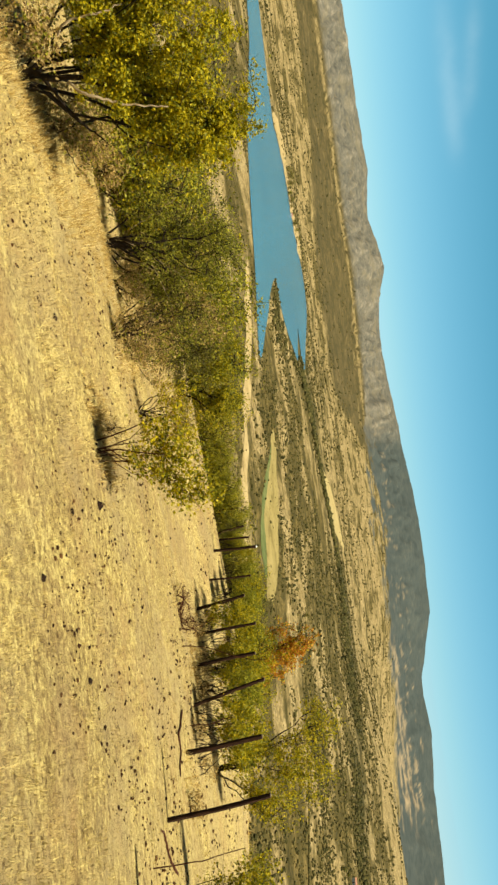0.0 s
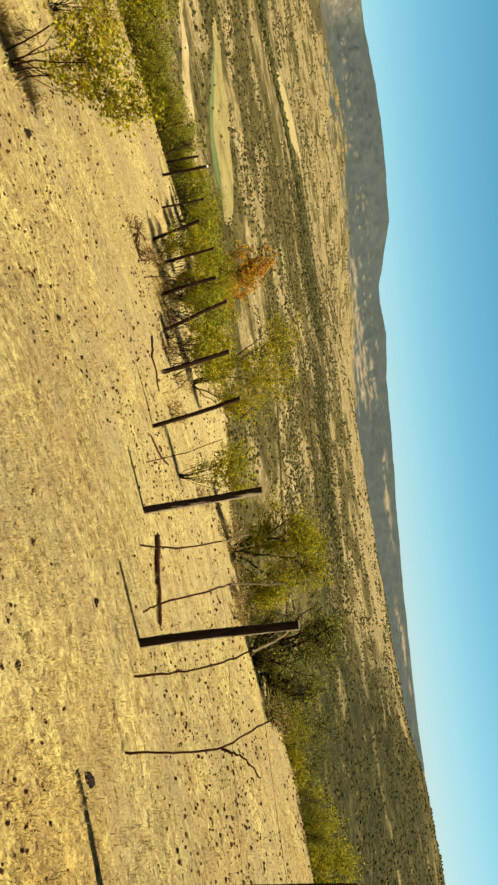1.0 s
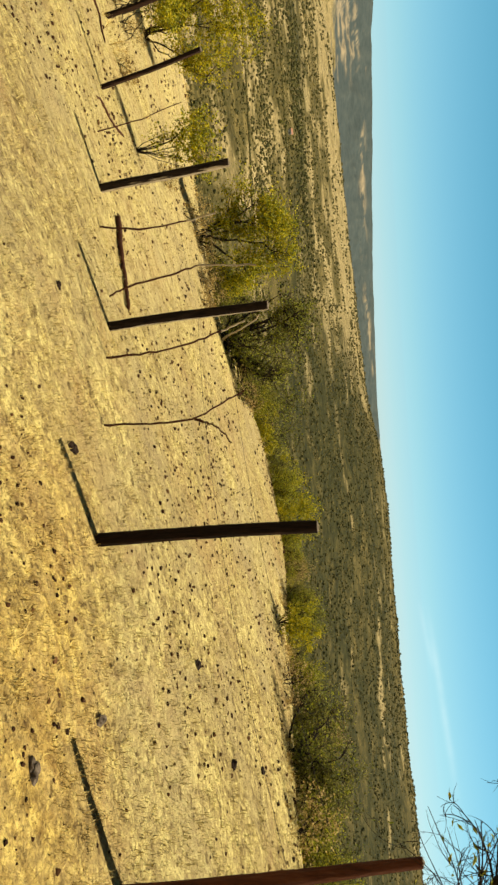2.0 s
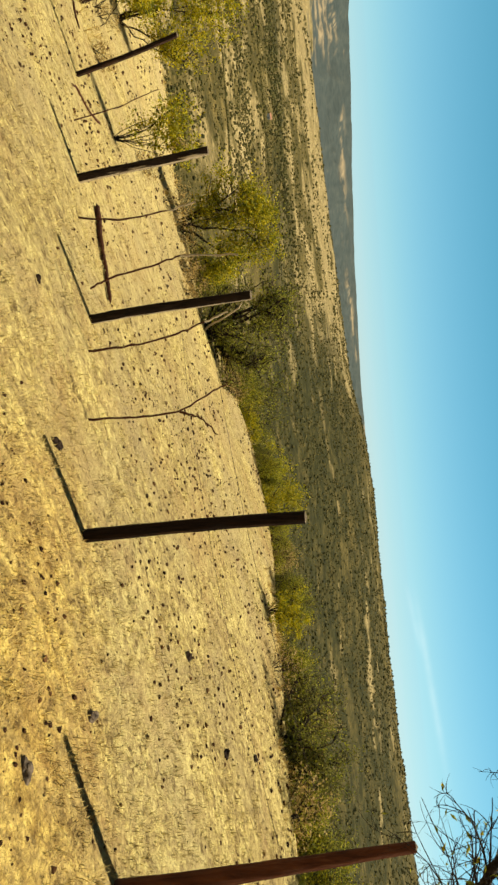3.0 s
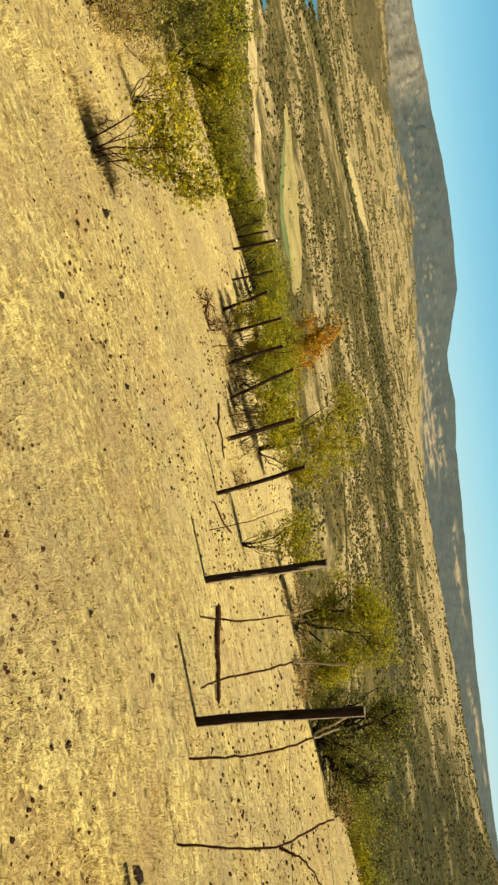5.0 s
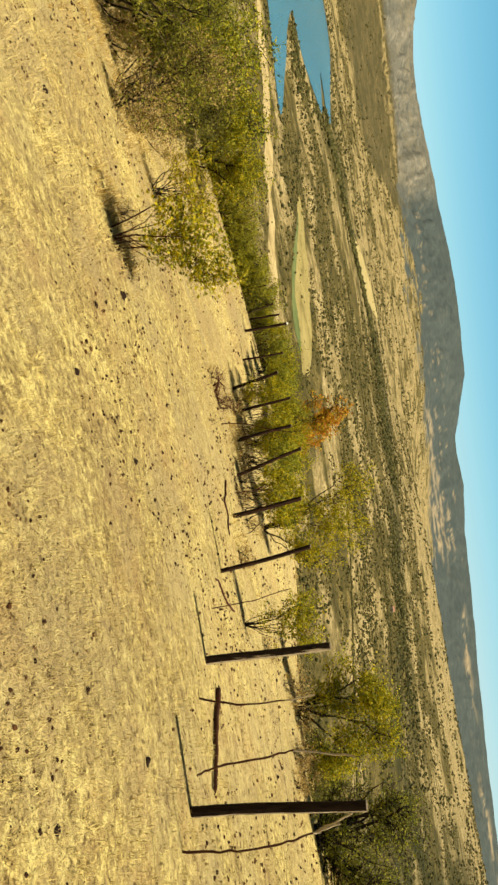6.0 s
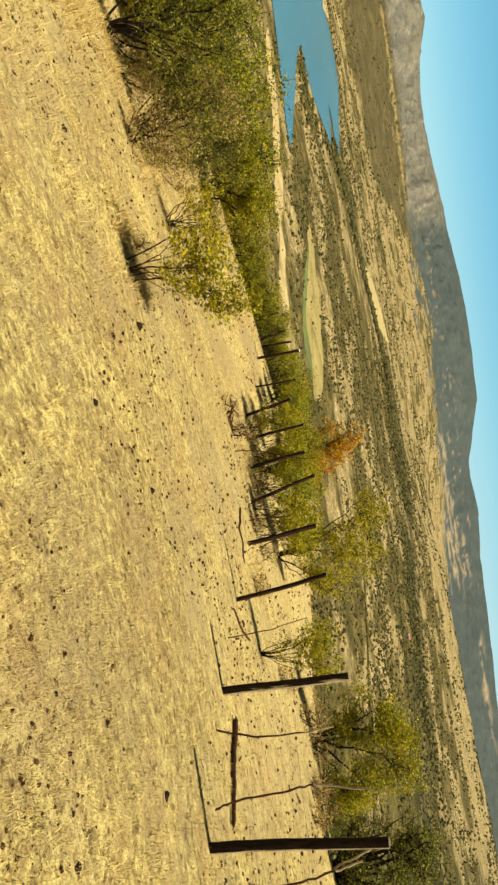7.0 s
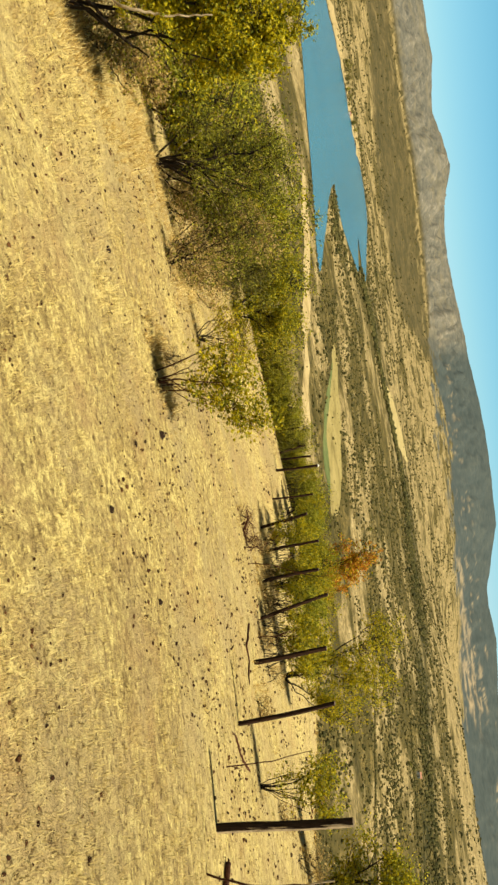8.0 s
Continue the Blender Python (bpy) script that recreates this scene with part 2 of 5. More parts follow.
def post_material(name, dark, mid, bleached, amount):
    """Dark split wood; pale weathered strips on its +x side imitate sunlight falling there."""
    n = Nodes(name)
    p = n.pos()
    fibre = n.noise(n.scaled(p, 1, 1, 0.10), 60.0, 4, 0.7, 0.5)
    knots = n.noise(n.scaled(p, 1, 1, 0.35), 9.0, 3, 0.6, 0.4)
    col = n.ramp(fibre, [(0.35, dark), (0.7, mid)])
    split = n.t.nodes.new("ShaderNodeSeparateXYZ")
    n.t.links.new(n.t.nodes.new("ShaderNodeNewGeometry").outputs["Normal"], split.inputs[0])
    # sunlight painted in: faces turned to +x take the pale colour
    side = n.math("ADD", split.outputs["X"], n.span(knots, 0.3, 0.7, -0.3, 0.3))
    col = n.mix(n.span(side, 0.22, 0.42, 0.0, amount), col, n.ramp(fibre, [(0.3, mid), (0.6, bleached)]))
    n.bump(fibre, 0.8, 0.012)
    return n.done(col, 0.85, 0.15)


def plain_material(name, lo, hi, scale, rough=0.9, bump=0.01):
    n = Nodes(name)
    f = n.noise(n.pos(), scale, 5, 0.65, 0.4)
    n.bump(f, 0.6, bump)
    return n.done(n.ramp(f, [(0.3, lo), (0.7, hi)]), rough, 0.2)


def island_material(name, stops, rough=0.9):
    n = Nodes(name)
    return n.done(n.ramp(n.island(), stops), rough, 0.15)


def field_material(name, dark, mid, pale):
    """Bare or cropped soil with furrow-like streaks, weeds and worn spots."""
    n = Nodes(name)
    p = n.pos()
    f = n.noise(n.scaled(p, 1.0, 1.0, 0.0), 0.045, 7, 0.72, 0.5)
    col = n.ramp(f, [(0.34, dark), (0.46, mid), (0.64, pale)])
    col = n.mix(n.span(n.noise(p, 0.32, 3, 0.6), 0.56, 0.68, 0.0, 0.6), col, dark)
    return n.done(col, 0.95, 0.1)


def straw_material():
    n = Nodes("straw_blade")
    turf = straw_colour(n, n.pos(), 0.03)
    return n.done(n.mix(0.6, n.ramp(n.island(), [(0.0, (0.240, 0.164, 0.056)), (0.35, (0.400, 0.294, 0.100)), (0.7, (0.545, 0.424, 0.154)), (1.0, (0.750, 0.628, 0.270))]), turf), 0.9, 0.15)


def water_material():
    n = Nodes("lake_water")
    n.bump(n.noise(n.pos(), 0.35, 3, 0.6), 0.6, 0.4)
    n.bsdf.inputs["IOR"].default_value = 1.33
    return n.done(n.ramp(n.noise(n.pos(), 0.006, 3), [(0.3, (0.026, 0.120, 0.180)), (0.7, (0.042, 0.150, 0.210))]), 0.22, 0.5)


GROUND = ground_material()
WATER = water_material()
LEAF_YELLOW = leaf_material("yellow_leaf", (0.225, 0.202, 0.006), (0.440, 0.365, 0.011), (0.640, 0.510, 0.022), 0.42)
LEAF_OLIVE = leaf_material("olive_leaf", (0.085, 0.098, 0.010), (0.240, 0.250, 0.022), (0.480, 0.450, 0.045), 0.42)
LEAF_DARK = leaf_material("dark_leaf", (0.070, 0.072, 0.017), (0.163, 0.154, 0.034), (0.300, 0.250, 0.070), 0.48)
LEAF_ORANGE = leaf_material("orange_leaf", (0.330, 0.115, 0.014), (0.600, 0.245, 0.024), (0.780, 0.460, 0.060), 0.45)
LEAF_DRY = leaf_material("dry_leaf", (0.230, 0.150, 0.048), (0.450, 0.315, 0.110), (0.640, 0.480, 0.200), 0.48)
BARK = bark_material("shrub_bark", (0.009, 0.006, 0.004), (0.026, 0.017, 0.011), (0.065, 0.045, 0.028))
BARK_PALE = bark_material("bleached_bark", (0.24, 0.17, 0.10), (0.46, 0.36, 0.24), (0.62, 0.52, 0.37))
# the third colour is the painted sunlit side
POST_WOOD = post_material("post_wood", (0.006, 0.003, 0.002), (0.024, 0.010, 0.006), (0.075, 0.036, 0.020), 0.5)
POST_GREY = post_material("weathered_sunlit_post_wood", (0.007, 0.004, 0.003), (0.036, 0.020, 0.013), (0.46, 0.36, 0.24), 1.0)
POST_RED = bark_material("red_brown_post_wood", (0.024, 0.006, 0.003), (0.105, 0.030, 0.012), (0.190, 0.075, 0.032), 12.0)
POST_END = plain_material("sawn_end", (0.079, 0.055, 0.036), (0.190, 0.146, 0.099), 60.0)
STICK = bark_material("stick_bark", (0.028, 0.009, 0.005), (0.080, 0.027, 0.014), (0.16, 0.070, 0.036), 40.0)
STONE = plain_material("grey_brown_stone", (0.022, 0.013, 0.008), (0.165, 0.125, 0.090), 26.0)
STRAW = straw_material()
WEED = island_material("dark_weed", [(0.0, (0.014, 0.005, 0.002)), (0.6, (0.046, 0.018, 0.006)), (1.0, (0.110, 0.050, 0.018))])
SCRUB = island_material("far_scrub", [(0.0, (0.034, 0.034, 0.010)), (0.4, (0.060, 0.055, 0.017)), (0.75, (0.100, 0.085, 0.028)), (1.0, (0.170, 0.134, 0.048))])
FIELD_PALE = field_material("pale_stubble", (0.150, 0.119, 0.044), (0.255, 0.207, 0.079), (0.326, 0.264, 0.110))
FIELD_GREEN = field_material("young_crop", (0.062, 0.076, 0.026), (0.098, 0.128, 0.046), (0.16, 0.175, 0.068))
FIELD_BRIGHT = field_material("bright_stubble", (0.25, 0.20, 0.085), (0.36, 0.29, 0.13), (0.43, 0.35, 0.165))
SAND = field_material("sandy_track", (0.20, 0.150, 0.068), (0.36, 0.275, 0.130), (0.46, 0.365, 0.190))
WIRE = plain_material("rusty_wire", (0.024, 0.016, 0.012), (0.055, 0.040, 0.032), 50.0, 0.6)

# ---- the ground: one sheet from the hillside over the valley to the mountains ----
FLOOR = -60.0
EYE_H = 1.6
# bearing in degrees against: the hillside's brow, the mountains' skyline, the nearer swell's crest
BROW = ((-180, 70), (-90, 16), (-63, 18), (-50, 24), (-40, 27), (-34, 27), (-30, 28), (-24, 29), (-20, 27), (-15, 27), (-10, 28), (-5, 28), (0, 26), (5, 20.5), (10, 17.5), (15, 15.5), (22, 17), (30, 17.5), (37, 15), (46, 11.5), (55, 9.6), (62, 8.8), (80, 8.5), (110, 30), (180, 70))
RIDGE = ((-180, 3.0), (-64, 3.15), (-60, 3.3), (-56, 3.42), (-52, 3.7), (-48.5, 3.3), (-46.5, 3.88), (-44.6, 4.1), (-43, 3.65), (-41, 3.2), (-38, 3.05), (-34, 3.27), (-31.5, 3.55), (-25.5, 4.02), (-20, 4.12), (-16.3, 3.93), (-14, 3.2), (-11.3, 2.45), (-10, 2.36), (-7.5, 2.65), (-3.7, 2.17), (1, 1.99), (5, 1.72), (9, 1.46), (13, 1.22), (17, 1.07), (20, 0.97), (26, 0.86), (40, 0.7), (100, 1.0), (180, 3.0))
SWELL = ((-180, -4), (-14, -1.9), (-6, -1.2), (-2, -0.92), (2, -0.74), (7, -0.64), (14, -0.46), (19.5, -0.22), (24, 0.15), (26, 0.5), (28, 0.77), (31, 1.02), (38, 1.13), (45, 1.16), (50, 1.2), (55, 1.38), (63, 1.6), (80, 2.0), (120, 2.5), (150, 0), (180, -4))
# height angle of the mountains' foot, of the stream below the pale fields, of the thicket belt and of a worn strip on the swell
FOOT = ((-90, 1.5), (-56, 1.45), (-50, 1.4), (-45, 1.52), (-40, 1.42), (-34, 1.15), (-28, 0.95), (-24, 0.85), (-18, 0.6), (-14.7, 0.4), (-11, 0.25), (-8, -0.05), (-5, -0.5), (-2, -0.85), (2, -1.2), (90, -1.2))
STEPPE = ((-70, 0.0), (-54.7, -0.4), (-49.6, -1.02), (-43.5, -1.46), (-37.8, -1.45), (-34, -1.0), (-31, 0.3), (-28, 1.0), (-20, 3.0), (90, 3.0))
STREAM = ((-90, -3.2), (-38.6, -3.2), (-30.6, -3.02), (-26.3, -2.93), (-22.9, -2.6), (-13.6, -2.34), (-9, -2.47), (0, -2.4), (10, -2.25), (20, -2.3), (90, -2.4))
THICKET = ((-40, -3.4), (-26, -3.15), (-21, -2.85), (-16, -2.6), (-8, -3.0), (1.7, -3.7), (11, -4.7), (18, -4.9), (30, -4.9), (48, -5.6), (80, -5.6))
STRIP = ((20, -2.7), (25, -2.6), (34, -1.95), (40, -2.36), (46, -2.7), (56, -2.1), (80, -2.0))


def along(table, az):
    return np.interp(az, [a for a, _ in table], [b for _, b in table])


def gullies(x, y, az, r):
    """0 in the beds of the mountains' gullies, 1 on the ribs between them."""
    bend_ = 2.2 * fbm(x / 330.0 + 3, y / 330.0, 3)
    return np.clip(np.abs(2 * fbm(az * 1.25 + bend_, r / 420.0, 5) - 0.94) * 2.2, 0, 1)


def ground_z(x, y):
    """Height of the ground; takes numbers or arrays."""
    x, y = np.asarray(x, float), np.asarray(y, float)
    r, az = np.hypot(x, y), np.degrees(np.arctan2(x, y))
    brow = along(BROW, az)
    rb = np.minimum(r, brow + 30)
    sx, sy = np.sin(np.radians(az)) * rb, np.cos(np.radians(az)) * rb
    hill = 0.155 * (sx - sy) + smooth_step(18, 27, rb) * smooth_step(5, -15, az)
    hill = hill + (fbm(x * 0.9, y * 0.9, 3) - 0.44) * 0.10 * smooth_step(0.5, 4, r)
    hill = hill - 0.22 * np.clip(rb - brow, 0, None)
    behind = smooth_step(100, 140, np.abs(az))
    # far land
    rough = fbm(x / 420.0, y / 420.0, 5) - 0.48
    fine = fbm(x / 90.0 + 31, y / 90.0, 4) - 0.47
    left = smooth_step(-4, -14, az)
    r0 = 1500 * left + 2300 * (1 - left)
    u = np.clip((r - r0) / (4000 - r0), 0, 1.25)
    top = EYE_H + 4000 * np.tan(np.radians(along(RIDGE, az)))
    up = np.where(u <= 1, u ** (1.6 * left + 2.2 * (1 - left)), 1 - (u - 1) * 1.2)
    far = (top - FLOOR) * up
    crest = 1700.0
    rise = (EYE_H + crest * np.tan(np.radians(along(SWELL, az)))) - FLOOR
    bump_ = smooth_step(420, crest, r) ** 0.9 * (1 - smooth_step(crest, 2900, r))
    near = np.clip(rise, 0, None) * bump_
    far = np.maximum(far, near) + FLOOR
    wob = smooth_step(500, 1700, r) * (1 - 0.8 * smooth_step(3600, 3950, r)) * np.where(np.abs(r - crest) < 500, 0.35, 1)
    far = far + rough * 95 * wob * smooth_step(0.45, 0.75, u) + fine * (34 + 50 * smooth_step(-22, -32, az)) * wob * smooth_step(0.45, 0.7, u) + fine * (2.0 * smooth_step(150, 400, r) + 11 * smooth_step(1000, 1500, r) * (1 - smooth_step(2000, 2500, r)) * smooth_step(-14, -6, az))
    far = far + (gullies(x, y, az, r) - 0.5) * (9 + 22 * smooth_step(-20, -30, az)) * wob * smooth_step(0.40, 0.75, u) * (1 - smooth_step(3550, 3900, r))
    lake = smooth_step(-34, -38, az) * smooth_step(400, 520, r) * (1 - smooth_step(1600, 2100, r))
    far = far * (1 - lake) + np.minimum(far, FLOOR + 0.2 + fine * 0.25) * lake
    drop = (hill - FLOOR) / math.tan(radians(27)) + 20
    s = smooth_step(0, 1, (r - brow) / drop) * (1 - behind)
    return hill * (1 - s) + far * s


def on_ground(x, y):
    return float(ground_z(x, y))


def land_cover(x, y, z):
    """What covers the far land: shares of pale dry grass, green thicket, smooth dark steppe, bare scree and mountain."""
    r, az = np.hypot(x, y), np.degrees(np.arctan2(x, y))
    el = np.degrees(np.arctan2(z - EYE_H, r))
    n1, n2 = fbm(x / 34, y / 34, 5) - 0.47, fbm(x / 120 + 7, y / 120, 4) - 0.47
    foot, stream = along(FOOT, az), along(STREAM, az) + 0.5 * n2
    crest = along(SWELL, az)
    lake_side = smooth_step(-32, -37, az)
    right = smooth_step(20, 30, az)
    swell = smooth_step(-12, -4, az)
    rise = 1.1 * smooth_step(-34, -30, az) * (1 - smooth_step(-24, -17, az))
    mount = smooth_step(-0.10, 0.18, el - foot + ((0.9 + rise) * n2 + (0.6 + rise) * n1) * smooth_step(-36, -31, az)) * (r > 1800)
    pale = 0.38 + 0.7 * n2 + 0.7 * n1
    above = smooth_step(-0.12, 0.12, el - stream)
    pale = pale + above * (0.20 * (1 - lake_side) * (1 - swell) + 0.08 * swell * (1 - right) + 0.12 * lake_side)
    cream = smooth_step(-1.85, -1.45, el) * swell * (1 - smooth_step(17, 26, az))
    pale = pale + 0.36 * cream
    pale = pale + 0.10 * right * smooth_step(-1.6, -0.6, el - crest)
    pale = pale - 0.40 * right
    strip = right * np.exp(-((el - along(STRIP, az) + 0.4 * n2) / 0.11) ** 2) * smooth_step(-0.15, 0.1, n1 + 0.4 * n2)
    strip = np.clip(strip + smooth_step(30, 40, az) * np.exp(-((el + 0.45) / 0.40) ** 2) * smooth_step(0.02, 0.18, n1 + n2), 0, 1)
    pale = pale + 0.8 * strip
    pale = pale - 0.10 * smooth_step(4, 14, az) * smooth_step(-4.0, -5.0, el)
    steppe = smooth_step(-0.1, 0.2, el - along(STEPPE, az) + 0.8 * n2)
    pale = pale - 0.30 * steppe
    road = smooth_step(-30, -35, az) * (np.exp(-((el - foot + 0.26) / 0.085) ** 2) + 0.7 * smooth_step(-40, -37, az) * np.exp(-((el - foot + 0.62) / 0.07) ** 2) * smooth_step(-0.1, 0.1, n2))
    pale = pale + 0.9 * road
    wide = np.interp(az, [-40, -22, -10, 2, 20, 50], [0.12, 0.25, 0.35, 0.6, 0.9, 1.3])
    thick = np.exp(-((el - along(THICKET, az) + 0.4 * n2) / wide) ** 2) * smooth_step(-0.2, 0.06, n1 + 0.5 * n2)
    thick = np.clip(thick + 1.0 * smooth_step(14, 24, az) * smooth_step(-0.34, -0.08, n2 + 0.5 * n1) * (1 - smooth_step(-1.0, -0.2, el - crest)), 0, 1)
    thick = np.maximum(thick, 0.95 * smooth_step(6, 14, az) * (1 - smooth_step(140, 330, r)) * smooth_step(-0.3, 0.0, n1))
    thick = thick * (1 - 0.9 * strip) * (1 - 0.35 * right * smooth_step(0.02, 0.14, fbm(x / 9, y / 9, 3) - 0.47))
    n3 = fbm(az * 0.75 + 11, el * 6.5, 4) - 0.47
    n4 = fbm(az * 2.6 + 3, el * 7.0, 4) - 0.47
    scree = smooth_step(-0.03, 0.06, n3 - 0.08 * np.abs(el - 0.3) / 0.5) * smooth_step(-16, -12, az) * (1 - smooth_step(-2.5, 0, az))
    scree = scree + smooth_step(0.06, 0.13, n3) * np.exp(-((el - np.interp(az, [2, 11], [1.05, 0.62])) / 0.22) ** 2) * smooth_step(0, 3, az) * (1 - smooth_step(11, 13, az))
    scree = scree + smooth_step(0.0, 0.08, n3) * np.exp(-((el - np.interp(az, [13, 25], [0.42, 0.86])) / 0.16) ** 2) * smooth_step(13, 16, az)
    scree = scree + 0.7 * smooth_step(0.15, 0.22, n4) * smooth_step(-34, -30, az) * (1 - smooth_step(-13, -11, az)) * np.exp(-((el - 1.75) / 0.55) ** 2)
    scree = scree + 0.8 * smooth_step(0.04, 0.14, n4) * np.exp(-(((az + 33.0) / 1.8) ** 2 + ((el - 2.3) / 0.7) ** 2))
    scree = scree + 0.7 * smooth_step(0.0, 0.12, n4 + 0.5 * n3) * smooth_step(-41, -37, az) * (1 - smooth_step(-32, -30, az)) * np.exp(-((el - foot - 0.5) / 0.55) ** 2)
    return pale, thick, steppe * (1 - road), np.clip(scree, 0, 1), mount


def make_ground():
    azs = np.concatenate([np.arange(-180, -76, 4.0), np.arange(-76, 96, 0.22), np.arange(96, 180, 4.0)])
    grow = 1.5 * 1.0245 ** np.arange(1, 336)
    rs = np.concatenate([[0.004, 0.4, 0.9, 1.4], grow[grow < 2300], np.arange(2330, 4250, 26.0), grow[grow > 4260]])
    A, R = np.meshgrid(np.radians(azs), rs)
    X, Y = np.sin(A) * R, np.cos(A) * R
    Z = ground_z(X, Y)
    n, m = len(azs), len(rs)
    verts = np.stack([X, Y, Z], -1).reshape(-1, 3)
    i, j = np.meshgrid(np.arange(m - 1), np.arange(n), indexing="ij")
    k = (j + 1) % n
    faces = np.stack([i * n + j, (i + 1) * n + j, (i + 1) * n + k, i * n + k], -1).reshape(-1, 4)[:, ::-1]
    ob = raw_mesh("ground", verts, faces, GROUND, True)
    rr, az = np.hypot(verts[:, 0], verts[:, 1]), np.degrees(np.arctan2(verts[:, 0], verts[:, 1]))
    brow = along(BROW, az)
    valley = smooth_step(0.5, 6, rr - brow) * (1 - smooth_step(100, 140, np.abs(az)))
    pale, thick, steppe, scree, mount = land_cover(verts[:, 0], verts[:, 1], verts[:, 2])
    beyond = smooth_step(-2.6, 0.6, verts[:, 0] - (4.1 - 0.5 * verts[:, 1])) * (1 - 0.75 * smooth_step(6, 30, az)) * (1 - smooth_step(55, 75, np.abs(az)))
    pale = np.where(rr < brow + 2, 0.2 + 0.6 * beyond + 0.45 * smooth_step(-42, -52, az), pale)
    for name, data in (("gully", gullies(verts[:, 0], verts[:, 1], az, rr)), ("valley", valley), ("mount", mount), ("pale", pale), ("crag", smooth_step(-29, -33, az)), ("thicket", thick), ("steppe", steppe), ("scree", scree)):
        ob.data.attributes.new(name, "FLOAT", "POINT").data.foreach_set("value", data.astype(np.float32))
    return tagged(ob, "dry grassy hillside falling to a scrub valley with bare mountains", "ground", kind="structure")


make_ground()


def polar(az, r):
    return math.sin(radians(az)) * r, math.cos(radians(az)) * r


def flat_patch(name, outline, z_up, material, label, category, level=None, step=6, ragged_edge=0.0):
    """A thin sheet over the ground with a rounded outline given as (bearing, distance) pairs."""
    pts = [Vector((*polar(a, r), 0)) for a, r in outline]
    ring = []
    for k in range(len(pts)):
        p0, p1, p2, p3 = (pts[(k + q) % len(pts)] for q in (-1, 0, 1, 2))
        for s in range(step):
            t = s / step
            ring.append(0.5 * ((2 * p1) + (p2 - p0) * t + (2 * p0 - 5 * p1 + 4 * p2 - p3) * t * t + (3 * p1 - p0 - 3 * p2 + p3) * t ** 3))
    ring = [p * (1 + ragged_edge * (float(fbm(p.x / 22, p.y / 22, 3)) - 0.45)) for p in ring]
    bm = bmesh.new()
    f = bm.faces.new([bm.verts.new(p) for p in ring])
    f.normal_update()
    if f.normal.z < 0:
        f.normal_flip()
    bmesh.ops.triangulate(bm, faces=[f])
    if level is None:
        bmesh.ops.subdivide_edges(bm, edges=bm.edges[:], cuts=8, use_grid_fill=True)
    for v in bm.verts:
        v.co.z = level if level is not None else on_ground(v.co.x, v.co.y) + z_up
    bm.normal_update()
    ob = part(name, bm, material, None)
    for p in ob.data.polygons:
        p.use_smooth = True
    return tagged(ob, label, category, kind="structure")


LAKE = ((-75, 1500), (-64.6, 1000), (-60.7, 830), (-56.7, 690), (-54, 640), (-50.5, 592), (-47, 558), (-44, 528), (-41.5, 505), (-39.0, 490), (-39.3, 512), (-41.0, 552), (-42.6, 602), (-44.2, 650), (-45.2, 728), (-43.4, 738), (-42.0, 752), (-40.6, 785), (-39.4, 825), (-38.2, 875),
        (-39.4, 925), (-40.9, 974), (-39.4, 968), (-37.6, 955), (-37.2, 990), (-38.4, 1060), (-39.6, 1130), (-41, 1240), (-42.6, 1345), (-45, 1380), (-47, 1330), (-49.0, 1290), (-51.5, 1275), (-53.9, 1265), (-56, 1190), (-57.4, 1160), (-64, 1300), (-75, 1700))
flat_patch("water", LAKE,
           0, WATER, "calm teal-blue reservoir with sandy shores in the valley", "water", level=FLOOR + 0.45)

# fields, tracks and hedge lines of the valley
flat_patch("stubble_field", ((-32.7, 510), (-27.6, 498), (-24.8, 478), (-19.1, 428), (-18.6, 385), (-22.1, 398), (-25.0, 410), (-29.1, 455)), 0.15, FIELD_PALE, "pale cut stubble field in the valley", "field", ragged_edge=0.05)
flat_patch("crop_strip", ((-31.5, 486), (-29.1, 456), (-25.0, 411), (-22.1, 399), (-20.5, 393), (-20.3, 384), (-22.1, 386), (-25.0, 396), (-29.1, 443)), 0.22, FIELD_GREEN, "strip of young green crop beside the stubble", "field", ragged_edge=0.05)
flat_patch("stubble_field", ((-28.6, 1100), (-26.9, 1290), (-22.1, 1490), (-23.4, 1215), (-26.4, 1090)), 0.9, FIELD_BRIGHT, "small bright stubble field among scrub", "field", ragged_edge=0.03)
flat_patch("sandy_track", ((-46.6, 500), (-41.9, 443), (-35.6, 384), (-29.1, 343), (-20.9, 312), (-14, 295), (-14, 314), (-20.8, 335), (-28.9, 368), (-35.5, 410), (-41.8, 468), (-46.4, 512)), 0.2, SAND, "broad pale sandy track along the valley bottom", "track", ragged_edge=0.10)
flat_patch("shore", ((-57.4, 1165), (-55.5, 1215), (-53.9, 1262), (-51.5, 1272), (-49.0, 1285), (-47, 1325), (-46.2, 1420), (-48.5, 1420), (-51.5, 1380), (-54, 1400), (-57, 1330)), 0.8, SAND, "pale sandy shore of the reservoir", "shore", ragged_edge=0.10)


# ---- scrub of the valley and the far slopes ----
ICO = None


def ico():
    bm = bmesh.new()
    bmesh.ops.create_icosphere(bm, subdivisions=1, radius=1.0)
    bm.verts.ensure_lookup_table()
    v = np.array([p.co[:] for p in bm.verts])
    f = np.array([[p.index for p in q.verts] for q in bm.faces])
    bm.free()
    return v, f


ICO = ico()


